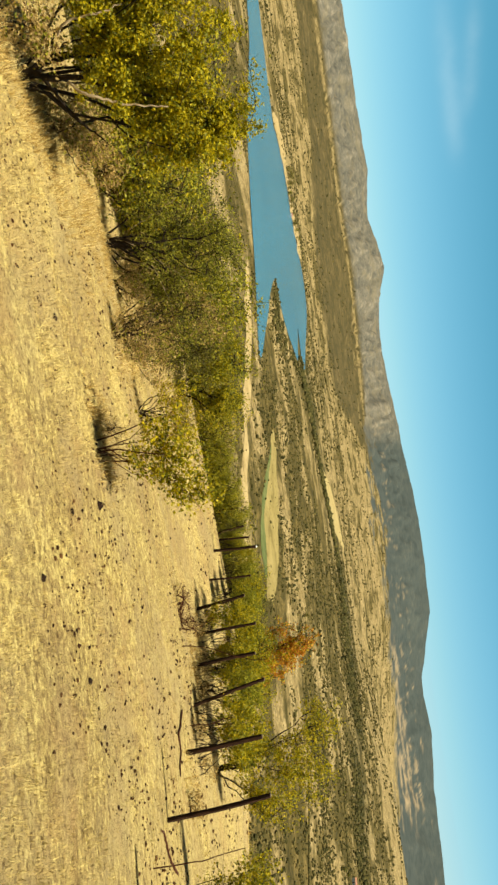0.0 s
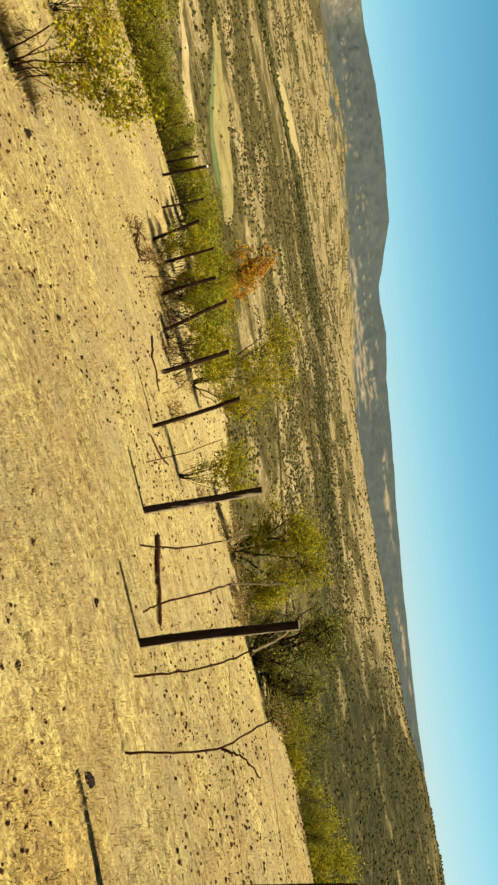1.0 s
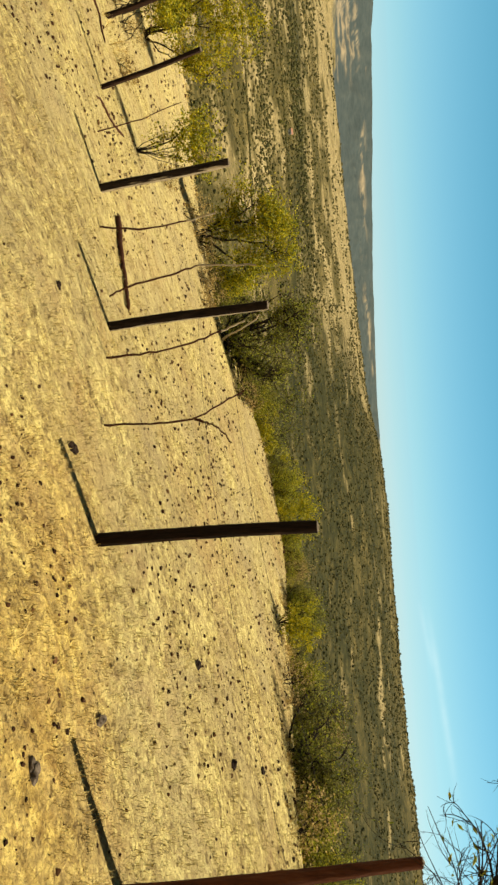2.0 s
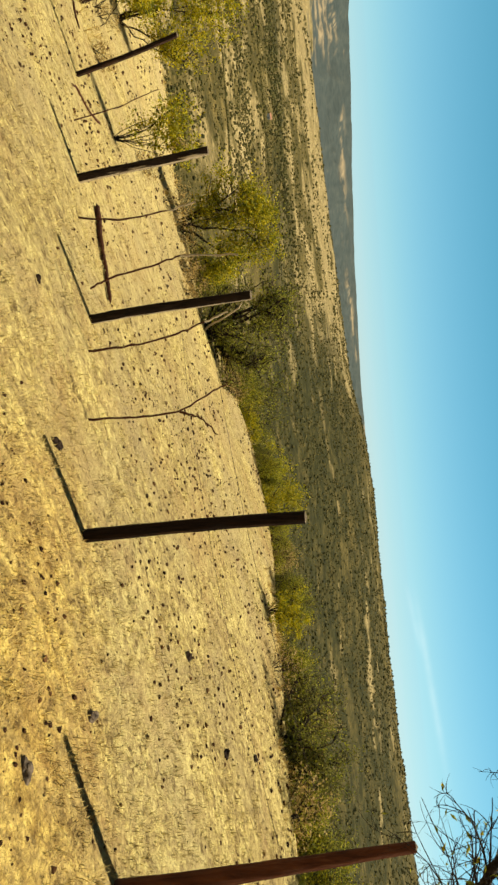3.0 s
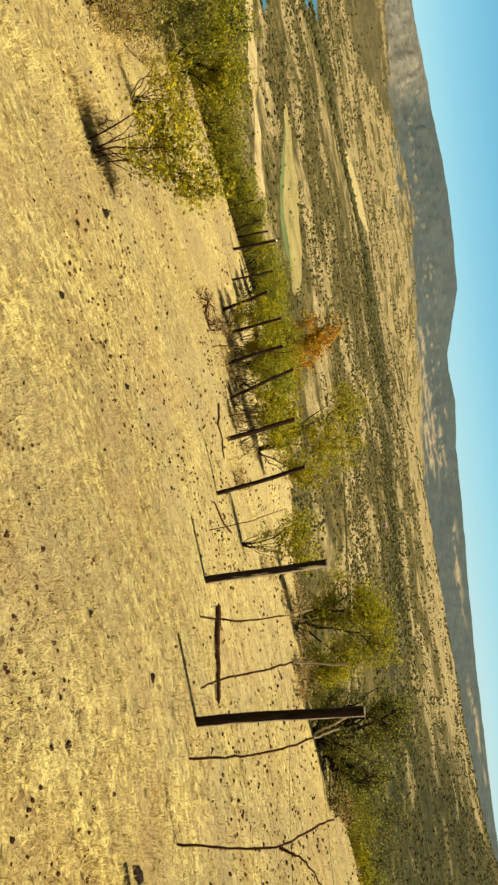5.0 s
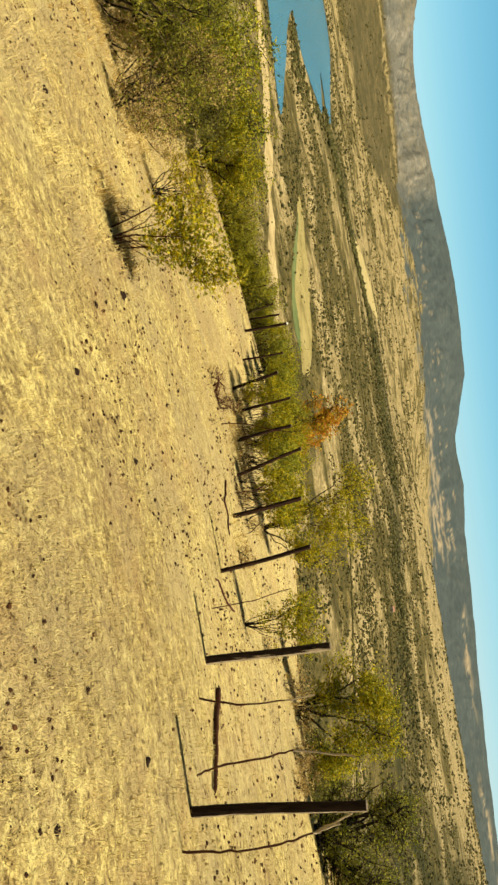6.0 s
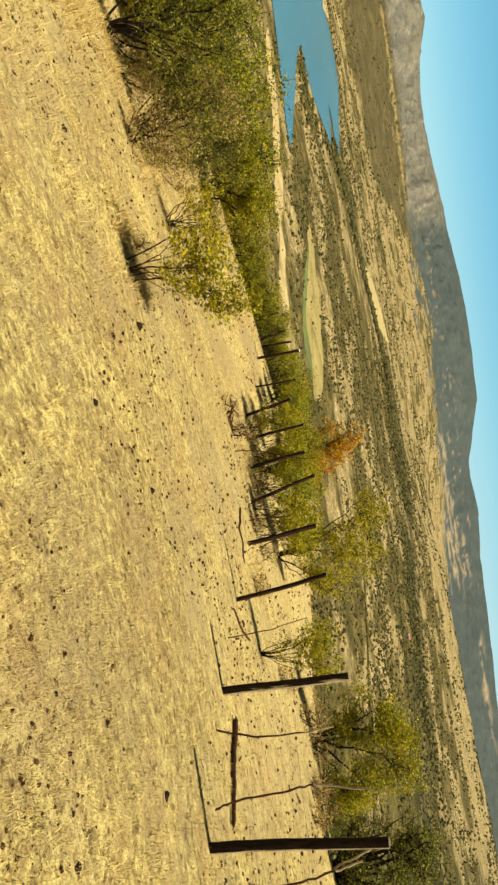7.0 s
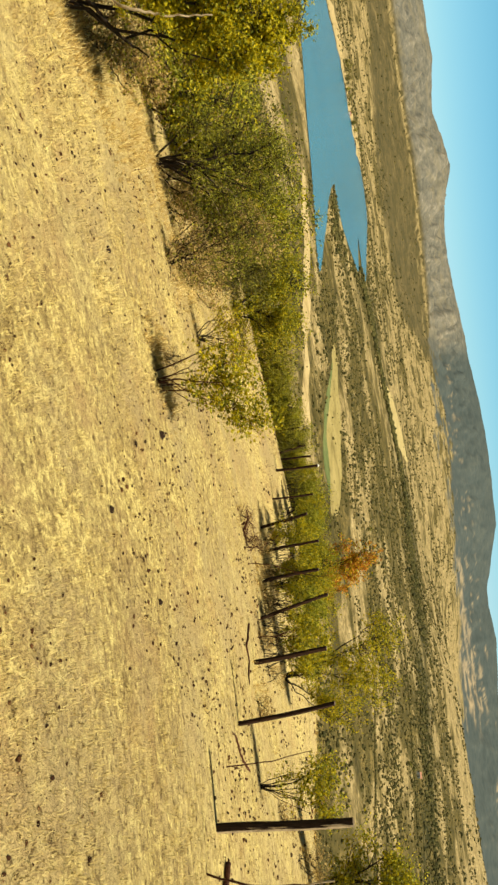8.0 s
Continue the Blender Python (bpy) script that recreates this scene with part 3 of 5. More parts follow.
def blobs_mesh(name, xyz, size, flat, material, rng, lift=0.35):
    """Many small uneven clumps in one mesh."""
    v0, f0 = ICO
    n, k = len(xyz), len(v0)
    jit = 1 + rng.uniform(-0.38, 0.38, (n, k, 1))
    a = rng.uniform(0, 6.28, n)
    rot = np.stack([np.stack([np.cos(a), -np.sin(a), 0 * a], -1), np.stack([np.sin(a), np.cos(a), 0 * a], -1), np.stack([0 * a, 0 * a, 1 + 0 * a], -1)], 1)
    shape = np.stack([size * rng.uniform(0.8, 1.3, n), size * rng.uniform(0.8, 1.3, n), size * flat * rng.uniform(0.7, 1.3, n)], -1)
    v = np.einsum("nij,nkj->nki", rot, v0[None] * jit * shape[:, None]) + xyz[:, None]
    v[:, :, 2] += (size * flat * lift)[:, None] if np.ndim(size) else size * flat * lift
    f = f0[None] + (np.arange(n) * k)[:, None, None]
    return raw_mesh(name, v.reshape(-1, 3), f.reshape(-1, 3), material)


def in_lake(x, y):
    """Whether places lie on the reservoir."""
    ring = np.array([polar(a, r) for a, r in LAKE])
    inside = np.zeros(len(x), bool)
    for (x0, y0), (x1, y1) in zip(ring, np.roll(ring, -1, 0)):
        cross = (y0 > y) != (y1 > y)
        inside ^= cross & (x < x0 + (y - y0) / (y1 - y0 + 1e-9) * (x1 - x0))
    return inside


def valley_scrub():
    rng = np.random.RandomState(3)
    m = 150000
    az = rng.uniform(-72, 76, m)
    r = 130 * (2900 / 130) ** (rng.rand(m) ** 0.72)
    x, y = np.sin(np.radians(az)) * r, np.cos(np.radians(az)) * r
    z = ground_z(x, y)
    band = fbm(x / 60, y / 60, 4) + 0.45 * (fbm(x / 230, y / 230, 3) - 0.45)
    pale, thick, steppe, _, mount = land_cover(x, y, z)
    field = ((r > np.interp(az, [-33, -29, -25, -22, -18.4], [512, 436, 386, 374, 372])) & (r < np.interp(az, [-33, -27.6, -24.8, -19, -18.4], [512, 500, 480, 430, 372]))) | ((az > -28.6) & (az < -22) & (r > 1040) & (r < 1400))
    track = np.abs(r - np.interp(az, [-52, -46, -42, -35, -29, -21, -14], [555, 500, 456, 401, 360, 327, 308])) < 16
    clump = fbm(x / 26 + 5, y / 26, 4)
    far_side = smooth_step(-0.2, 0.3, np.degrees(np.arctan2(z - EYE_H, r)) - along(STREAM, az))
    need = 0.37 + 0.10 * smooth_step(0.6, 0.9, pale) + 0.14 * steppe - 0.09 * thick + 0.12 * rng.rand(m) + far_side * 0.5 * (0.47 - clump)
    need = need + 0.08 * ((az < -37) & (r < 920)) - 0.05 * smooth_step(16, 26, az)
    keep = (band > need) & (mount < 0.5) & ~((r > 1750) & (az > -6)) & ~in_lake(x, y) & ~(field & (rng.rand(m) < 0.94)) & ~(track & (az < -13) & (rng.rand(m) < 0.96))
    x, y, z, r = x[keep], y[keep], z[keep], r[keep]
    size = (0.36 + 1.1 * rng.rand(len(x)) ** 3) * (0.5 + np.minimum(r, 2000) / 1150)
    ob = blobs_mesh("valley_scrub", np.stack([x, y, z], -1), size, 1.0, SCRUB, rng)
    tagged(ob, "dark olive thorn scrub dotted over the dry valley", "scrub", kind="stuff")


valley_scrub()


def bush_line(name, route, count, wide, low, high, material, seed, label, gap=0.36):
    """Bushes strung along a line of (bearing, distance) points."""
    rng = np.random.RandomState(seed)
    p = np.array([polar(a, r) for a, r in route])
    u = np.sort(rng.rand(count)) * (len(p) - 1)
    u = u[fbm(u * 9, u * 0, 3) > gap]
    n = len(u)
    x, y = (np.interp(u, np.arange(len(p)), p[:, c]) + rng.normal(0, wide, n) for c in (0, 1))
    dry = ~in_lake(x, y)
    x, y, n = x[dry], y[dry], int(dry.sum())
    ob = blobs_mesh(name, np.stack([x, y, ground_z(x, y)], -1), rng.uniform(low, high, n), 1.0, material, rng)
    return tagged(ob, label, "bushes", kind="stuff")


RIVERSIDE = island_material("riverside_green", [(0.0, (0.030, 0.031, 0.009)), (0.5, (0.058, 0.054, 0.016)), (1.0, (0.11, 0.094, 0.030))])
bush_line("hedge_bushes", ((-12, 530), (-2.2, 480), (2.7, 455), (7.4, 432), (19, 400), (30, 400)), 3200, 0.3, 0.35, 0.75, SCRUB, 31, "dark low hedge line across the scrub", 0.2)
bush_line("hedge_bushes", ((-27, 830), (-24.2, 802), (-18, 800), (-10.8, 742), (-5.6, 725), (0.7, 678), (12, 640)), 3200, 0.4, 0.5, 0.95, SCRUB, 32, "dark straight hedge line between dry fields", 0.2)
bush_line("stream_bushes", ((-37.4, 925), (-33, 990), (-28.4, 1045), (-24, 1125), (-20, 1170), (-15, 1120)), 1500, 13, 1.4, 3.6, RIVERSIDE, 33, "dark green bushes along a stream bed")
bush_line("valley_bushes", ((-17, 1130), (-13, 1080), (-9, 1010)), 800, 35, 1.2, 2.6, RIVERSIDE, 36, "patch of dark green bushes in the valley")
bush_line("valley_bushes", ((-5, 850), (0, 800), (5, 780), (10, 770)), 900, 28, 0.9, 2.0, RIVERSIDE, 37, "patch of dark green bushes in the valley")
bush_line("valley_scrub", ((-8, 600), (-4, 580), (-1, 555), (3, 530), (8, 515)), 1500, 32, 0.5, 1.15, SCRUB, 38, "olive thorn scrub on the dry valley floor")
bush_line("shore_bushes", ((-43.9, 705), (-43, 695), (-41, 640), (-38.5, 800), (-37.5, 900)), 330, 9, 0.8, 2.2, RIVERSIDE, 34, "green bushes on a tongue of land in the lake")


bush_line("shore_scrub", ((-43.4, 700), (-42.5, 695), (-41.5, 690), (-40, 690), (-38, 700), (-36.5, 640)), 300, 30, 0.6, 1.5, SCRUB, 35, "olive scrub on a tongue of land in the lake")


# ---- shrubs and trees ----
def tube(points, radii, sides):
    p = np.asarray(points, float)
    d = p[-1] - p[0]
    d /= np.linalg.norm(d) + 1e-9
    a = np.cross(d, (0.3, 0.9, 0.25) if abs(d[2]) > 0.8 else (0, 0, 1))
    a /= np.linalg.norm(a)
    b = np.cross(d, a)
    t = np.arange(sides) * 2 * math.pi / sides
    ring = np.cos(t)[:, None] * a + np.sin(t)[:, None] * b
    v = (p[:, None] + ring[None] * np.asarray(radii)[:, None, None]).reshape(-1, 3)
    i, j = np.meshgrid(np.arange(len(p) - 1), np.arange(sides), indexing="ij")
    k = (j + 1) % sides
    f = np.stack([i * sides + j, i * sides + k, (i + 1) * sides + k, (i + 1) * sides + j], -1).reshape(-1, 4)
    return v, f


def joined(pieces):
    vs, fs, n = [], [], 0
    for v, f in pieces:
        vs.append(v)
        fs.append(f + n)
        n += len(v)
    return np.concatenate(vs), np.concatenate(fs)


def bend(a, b, rng, sway, n, sag=0.0):
    """A crooked path from a to b."""
    a, b = np.asarray(a, float), np.asarray(b, float)
    t = np.linspace(0, 1, n + 1)[:, None]
    length = np.linalg.norm(b - a)
    mid = (a + b) / 2 + rng.normal(0, sway, 3) * length + np.array([0, 0, sag * length])
    p = a * (1 - t) ** 2 + mid * 2 * t * (1 - t) + b * t * t
    p[1:-1] += rng.normal(0, 0.018, (n - 1, 3)) * length
    return p


def leaves_mesh(name, at, size, material, rng, slim=0.3):
    n = len(at)
    d = rng.normal(0, 1, (n, 3))
    d[:, 2] *= 0.7
    d /= np.linalg.norm(d, axis=1)[:, None]
    s = np.cross(d, rng.normal(0, 1, (n, 3)))
    s /= np.linalg.norm(s, axis=1)[:, None] + 1e-9
    L = size * rng.uniform(0.6, 1.35, (n, 1))
    up = np.cross(d, s) * L * 0.12
    v = np.stack([at - d * L * 0.5, at + s * L * slim + up, at + d * L * 0.5, at - s * L * slim + up], 1).reshape(-1, 3)
    f = np.arange(n * 4).reshape(n, 4)
    return raw_mesh(name, v, f, material)


def shrub(name, x, y, blobs, leaf, bark, label, category="shrub", stems=6, forks=60, leaves=5000, size=0.045, thick=0.035, seed=1, twigs=3, group="", spread=0.10, second=None, slim=0.3, wide_foot=0.0):
    """A woody plant: stems from the root into the crown's lobes, forks and twigs off the stems, leaves round the outer twigs.
    blobs: lobes as (sideways, up, half width, half height), sideways across the line of sight from the origin."""
    rng = np.random.RandomState(seed)
    z = on_ground(x, y)
    base = np.array([x, y, z - 0.05])
    az = math.atan2(x, y)
    side, back = np.array([math.cos(az), -math.sin(az), 0]), np.array([math.sin(az), math.cos(az), 0])
    B = np.array(blobs, float)
    vol = (B[:, 2] * B[:, 3]) ** 1.2
    root = new(name)
    root.location = (x, y, z)

    def target(k=None, shell=False):
        i = rng.choice(len(B), p=vol / vol.sum()) if k is None else k
        q = rng.normal(0, 1, 3)
        q *= (rng.uniform(0.65, 1.0) if shell else rng.rand() ** 0.4) / np.linalg.norm(q)
        return base + side * (B[i, 0] + q[0] * B[i, 2]) + back * q[1] * (B[i, 2] + B[i, 3]) * 0.5 + np.array([0, 0, max(B[i, 1] + q[2] * B[i, 3], 0.08)])

    trunk, limb, tips, mains = [], [], [], []
    for k in range(stems):
        goal = target(k % len(B))
        foot = base + np.append(rng.normal(0, thick * 1.2 + wide_foot, 2), 0)
        p = bend(foot, goal, rng, 0.13, 7, 0.06)
        rad = thick * rng.uniform(0.6, 1.1) * np.linspace(1, 0.25, 8)
        trunk.append(tube(p, rad, 6))
        mains.append(p)
    allp = np.concatenate([m[2:] for m in mains])
    for k in range(forks):
        goal = target(None, k % 2 == 0)
        low = allp[:, 2] < goal[2] + 0.1
        dist = np.linalg.norm(allp - goal, axis=1) + np.where(low, 0, 1.5)
        s = allp[np.argsort(dist)[rng.randint(0, 3)]]
        p = bend(s, goal, rng, 0.16, 4)
        limb.append(tube(p, thick * 0.28 * np.linspace(1, 0.3, 5), 4))
        tips.append(p[2:])
        for w in range(twigs):
            q0 = p[rng.randint(1, 5)]
            q1 = q0 + rng.normal(0, 1, 3) * spread * 1.4 + np.array([0, 0, spread * 0.6])
            limb.append(tube(bend(q0, q1, rng, 0.15, 2), thick * 0.10 * np.array([1, 0.8, 0.5]), 3))
            tips.append(np.stack([q1, (q0 + q1) / 2]))
    inv = Matrix.Translation((-x, -y, -z))
    for piece in trunk:
        ob = raw_mesh("stem", *piece, bark, True)
        ob.parent, ob.matrix_parent_inverse = root, inv
    ob = tagged(raw_mesh("branchwork", *joined(limb), bark, True), kind="stuff")
    ob.parent, ob.matrix_parent_inverse = root, inv
    if leaves:
        pts = np.concatenate(tips)
        weight = rng.rand(len(pts)) ** 3.2
        pick = rng.choice(len(pts), leaves, p=weight / weight.sum())
        at = pts[pick] + rng.normal(0, spread * 0.8, (leaves, 3)) * rng.rand(leaves, 1) ** 0.5
        split = int(leaves * (second[1] if second else 0))
        sets = [("crown", at[split:], leaf)] + ([("crown", at[:split], second[0])] if split else [])
        for nm, a, material in sets:
            ob = tagged(leaves_mesh(nm, a, size, material, rng, slim), kind="stuff")
            ob.parent, ob.matrix_parent_inverse = root, inv
    return tagged(root, label, category, group)


big_tree = shrub("tree", -8.35, 4.16, [(-0.1, 1.42, 0.9, 0.62), (0.2, 2.05, 1.0, 0.85), (1.0, 2.3, 0.6, 0.5), (1.0, 1.6, 0.5, 0.5), (-0.5, 1.3, 0.45, 0.5), (-0.9, 1.9, 0.6, 0.8)], LEAF_YELLOW, BARK,
      "dense yellow-green tree with several dark crooked stems", "tree", stems=9, forks=210, leaves=62000, size=0.044, thick=0.030, seed=11, spread=0.085, second=(LEAF_OLIVE, 0.35))
second_tree = shrub("tree", -11.3, 9.27, [(0.46, 1.6, 0.85, 1.2), (0.9, 1.1, 0.6, 0.6), (0.73, 2.45, 0.75, 0.6), (-0.2, 1.4, 0.5, 0.8)], LEAF_OLIVE, BARK,
      "thin-leaved green tree with dark tangled stems at its foot", "tree", stems=15, forks=190, leaves=14500, size=0.042, thick=0.036, seed=12, spread=0.12, second=(LEAF_DARK, 0.3))
shrub("tree", -10.1, 10.74, [(-0.1, 1.65, 0.8, 0.8), (0.5, 1.15, 0.6, 0.6), (-0.5, 1.1, 0.5, 0.5)], LEAF_OLIVE, BARK, "grey-green half-bare tree with many thin stems", "tree", stems=18, forks=150, leaves=3900, size=0.044, thick=0.018, wide_foot=0.12, seed=19, spread=0.12, second=(LEAF_DARK, 0.35))
shrub("shrub", -8.5, 9.25, [(0.0, 0.40, 0.50, 0.40), (-0.3, 0.75, 0.36, 0.33)], LEAF_DRY, BARK, "low dry brown thorny shrub in long grass", stems=9, forks=90, leaves=1500, size=0.045, thick=0.022, seed=13, second=(LEAF_OLIVE, 0.25))
shrub("shrub", -8.41, 11.68, [(0.1, 0.75, 0.55, 0.42), (0.35, 1.15, 0.5, 0.40), (-0.35, 0.9, 0.4, 0.35)], LEAF_YELLOW, BARK, "open golden shrub with long bare dark stems", stems=13, forks=90, leaves=2600, size=0.048, thick=0.014, seed=14, spread=0.08, second=(LEAF_DRY, 0.3))
shrub("tree", -14.0, 18.3, [(0.4, 1.2, 1.25, 1.1), (-0.7, 1.9, 0.9, 0.85), (0.9, 1.7, 0.8, 0.7)], LEAF_YELLOW, BARK, "rounded olive-yellow tree below the hillside's edge", "tree", stems=7, forks=110, leaves=13600, size=0.067, thick=0.05, seed=15, spread=0.16, second=(LEAF_OLIVE, 0.55))
shrub("shrub", -4.61, 7.05, [(0.12, 0.72, 0.42, 0.34), (0.38, 1.10, 0.50, 0.38), (0.70, 1.28, 0.32, 0.28), (-0.20, 1.02, 0.36, 0.28)], LEAF_YELLOW, STICK, "leaning golden-leaved shrub with thin red-brown stems", stems=11, forks=130, leaves=3800, size=0.050, thick=0.012, seed=16, spread=0.07, twigs=4, wide_foot=0.05, second=(LEAF_OLIVE, 0.35))
shrub("shrub", -5.34, 7.65, [(0.0, 0.12, 0.20, 0.14), (0.1, 0.2, 0.12, 0.1)], LEAF_DRY, BARK, "small dead brown bush in the grass", stems=8, forks=40, leaves=200, size=0.03, thick=0.012, seed=17, spread=0.05)
shrub("tree", -15.6, 24.0, [(0.5, 1.0, 0.9, 0.9), (-0.4, 1.25, 0.65, 0.65)], LEAF_DRY, BARK, "grey half-bare tree below the hillside's edge", "tree", stems=12, forks=130, leaves=1500, size=0.06, thick=0.045, seed=18, spread=0.13)

ROW = "shrubs along the fence"
shrub("shrub", -2.55, 15.6, [(-0.05, 0.95, 0.5, 0.45), (0.2, 1.25, 0.42, 0.42)], LEAF_YELLOW, BARK, "upright yellow-green shrub with many thin dark stems", stems=26, forks=60, leaves=3600, size=0.054, thick=0.010, seed=21, wide_foot=0.2, spread=0.08, group=ROW, second=(LEAF_OLIVE, 0.4))
shrub("shrub", -3.75, 17.6, [(0.1, 1.05, 0.6, 0.5), (0.5, 1.2, 0.4, 0.4)], LEAF_YELLOW, BARK, "upright yellow-green shrub with many thin dark stems", stems=28, forks=70, leaves=4000, size=0.056, thick=0.010, seed=22, wide_foot=0.2, spread=0.09, group=ROW, second=(LEAF_OLIVE, 0.4))
shrub("shrub", -4.8, 18.9, [(0.1, 1.0, 0.65, 0.8)], LEAF_YELLOW, BARK, "upright yellow-green shrub with many thin dark stems", stems=28, forks=70, leaves=4300, size=0.058, thick=0.011, seed=23, wide_foot=0.2, spread=0.09, group=ROW, second=(LEAF_OLIVE, 0.4))
shrub("shrub", -5.65, 19.1, [(-0.1, 1.3, 0.6, 0.65), (-0.4, 0.8, 0.45, 0.5)], LEAF_YELLOW, BARK, "yellowing upright shrub with thin dark stems", stems=20, forks=70, leaves=3200, size=0.058, thick=0.011, seed=24, wide_foot=0.2, spread=0.09, group=ROW, second=(LEAF_OLIVE, 0.4))
shrub("shrub", -8.2, 23.6, [(0.0, 0.8, 0.8, 0.6)], LEAF_OLIVE, BARK, "small olive shrub by the far fence posts", stems=10, forks=60, leaves=2200, size=0.065, thick=0.024, seed=25, spread=0.1, group=ROW)
for k, (x, y, h, w) in enumerate(((-1.75, 13.3, 0.85, 0.4), (-3.0, 15.3, 1.15, 0.5), (-4.1, 16.9, 1.2, 0.5), (-5.7, 18.5, 1.15, 0.55), (-6.4, 19.7, 1.1, 0.55), (-7.0, 20.4, 1.0, 0.5), (-7.6, 21.6, 1.1, 0.55), (-8.6, 22.5, 1.0, 0.5), (-9.4, 23.4, 1.0, 0.55), (-10.4, 24.6, 1.05, 0.6), (-5.2, 18.8, 1.3, 0.5), (-11.6, 26.2, 1.0, 0.6))):
    shrub("shrub", x * 1.09, y * 1.09, [(-0.05, h * 0.95, w, h * 0.32), (0.2, h * 1.18, w * 0.8, h * 0.28), (-0.3, h * 1.05, w * 0.6, h * 0.28)], LEAF_OLIVE if k % 3 == 1 else LEAF_YELLOW, BARK, "upright yellow-green shrub with many thin dark stems", stems=22, forks=50, leaves=1900, size=0.060, thick=0.009, seed=120 + k, wide_foot=0.24, spread=0.10, group=ROW, second=(LEAF_OLIVE, 0.5))
shrub("tree", -1.87, 18.82, [(-0.1, 1.0, 0.95, 0.6), (0.15, 2.35, 0.95, 0.7), (-1.0, 2.9, 0.62, 0.45), (0.9, 1.4, 0.5, 0.5)], LEAF_YELLOW, BARK, "slender pale yellow-green tree behind the fence", "tree", stems=9, forks=120, leaves=11000, size=0.060, thick=0.03, seed=26, spread=0.15, second=(LEAF_OLIVE, 0.25))
shrub("tree", -5.68, 23.25, [(0.1, 1.3, 0.85, 0.6), (-0.25, 2.0, 0.95, 0.7), (-0.4, 2.65, 0.65, 0.4)], LEAF_ORANGE, BARK, "small tree with rusty orange autumn leaves", "tree", stems=8, forks=100, leaves=5600, size=0.080, thick=0.03, seed=27, spread=0.11, second=(LEAF_YELLOW, 0.3))
shrub("shrub", -4.6, 19.6, [(0.0, 1.2, 0.9, 0.8), (-0.6, 1.7, 0.6, 0.5), (0.7, 1.5, 0.5, 0.5)], LEAF_YELLOW, BARK, "wide yellow-green shrub behind the fence", stems=10, forks=110, leaves=4300, size=0.056, thick=0.025, seed=43, spread=0.13, group=ROW, second=(LEAF_OLIVE, 0.45))
shrub("shrub", 0.43, 11.1, [(-0.05, 0.45, 0.22, 0.30), (0.05, 0.85, 0.30, 0.30), (0.20, 1.15, 0.36, 0.26), (-0.25, 1.0, 0.25, 0.3)], LEAF_YELLOW, BARK, "thin yellow shrub with spreading branches beside a fence post", stems=15, forks=70, leaves=2600, size=0.044, thick=0.009, seed=28, spread=0.07, second=(LEAF_OLIVE, 0.45))
shrub("tree", 2.62, 16.2, [(-0.65, 1.2, 0.5, 0.55), (0.15, 1.95, 0.55, 0.45), (0.95, 1.4, 0.45, 0.55), (1.2, 0.75, 0.4, 0.35), (-0.1, 0.75, 0.5, 0.35), (0.75, 2.1, 0.35, 0.3), (-0.45, 1.8, 0.4, 0.3), (0.2, 1.35, 0.5, 0.5)], LEAF_YELLOW, BARK, "bushy yellow-green tree on the hillside's edge", "tree", stems=8, forks=120, leaves=13500, size=0.058, thick=0.035, seed=29, spread=0.14, second=(LEAF_OLIVE, 0.45))
thorn_tree = shrub("tree", 4.58, 14.28, [(-0.05, 0.95, 0.8, 0.75), (0.15, 1.55, 0.8, 0.55), (1.0, 0.5, 0.55, 0.5), (-0.45, 1.75, 0.5, 0.5), (0.9, 1.1, 0.5, 0.45), (0.3, 0.4, 0.6, 0.35), (-0.5, 0.5, 0.5, 0.4)], LEAF_DARK, BARK, "dark olive thorn tree with black tangled stems", "tree", stems=22, forks=260, leaves=12480, size=0.045, thick=0.05, seed=30, spread=0.11, second=(LEAF_OLIVE, 0.55))
EDGE = "shrubs on the hillside's edge"
shrub("shrub", 8.0, 17.2, [(0.0, 0.5, 0.75, 0.5), (1.1, 0.75, 0.75, 0.5)], LEAF_YELLOW, BARK, "low yellow-green shrub on the hillside's edge", stems=8, forks=60, leaves=4500, size=0.050, thick=0.018, seed=31, group=EDGE, second=(LEAF_OLIVE, 0.4))
shrub("shrub", 9.6, 15.6, [(0.0, 0.65, 0.85, 0.55)], LEAF_YELLOW, BARK, "low yellow-green shrub on the hillside's edge", stems=8, forks=60, leaves=4200, size=0.050, thick=0.018, seed=32, group=EDGE, second=(LEAF_OLIVE, 0.4))
shrub("shrub", 9.35, 13.95, [(0.0, 0.6, 0.55, 0.55)], LEAF_YELLOW, BARK, "low yellow-green shrub on the hillside's edge", stems=7, forks=50, leaves=3300, size=0.045, thick=0.016, seed=33, group=EDGE, second=(LEAF_OLIVE, 0.3))
shrub("shrub", 7.7, 8.45, [(0.05, 0.40, 0.42, 0.34)], LEAF_YELLOW, BARK, "low yellow-green shrub on the hillside's edge", stems=7, forks=40, leaves=2550, size=0.038, thick=0.012, seed=34, group=EDGE, spread=0.06, second=(LEAF_OLIVE, 0.3))
shrub("shrub", 7.9, 6.1, [(-0.3, 0.45, 0.62, 0.42), (0.2, 0.3, 0.5, 0.3)], LEAF_DARK, BARK, "dark olive thorn bush with a black trunk", stems=10, forks=80, leaves=2600, size=0.035, thick=0.03, seed=35, spread=0.07, second=(LEAF_OLIVE, 0.4))
shrub("shrub", 7.75, 4.9, [(-0.2, 0.25, 0.5, 0.25)], LEAF_DRY, BARK, "low brown dry bush on the hillside's edge", stems=8, forks=50, leaves=1200, size=0.035, thick=0.012, seed=36, spread=0.06, second=(LEAF_OLIVE, 0.3))
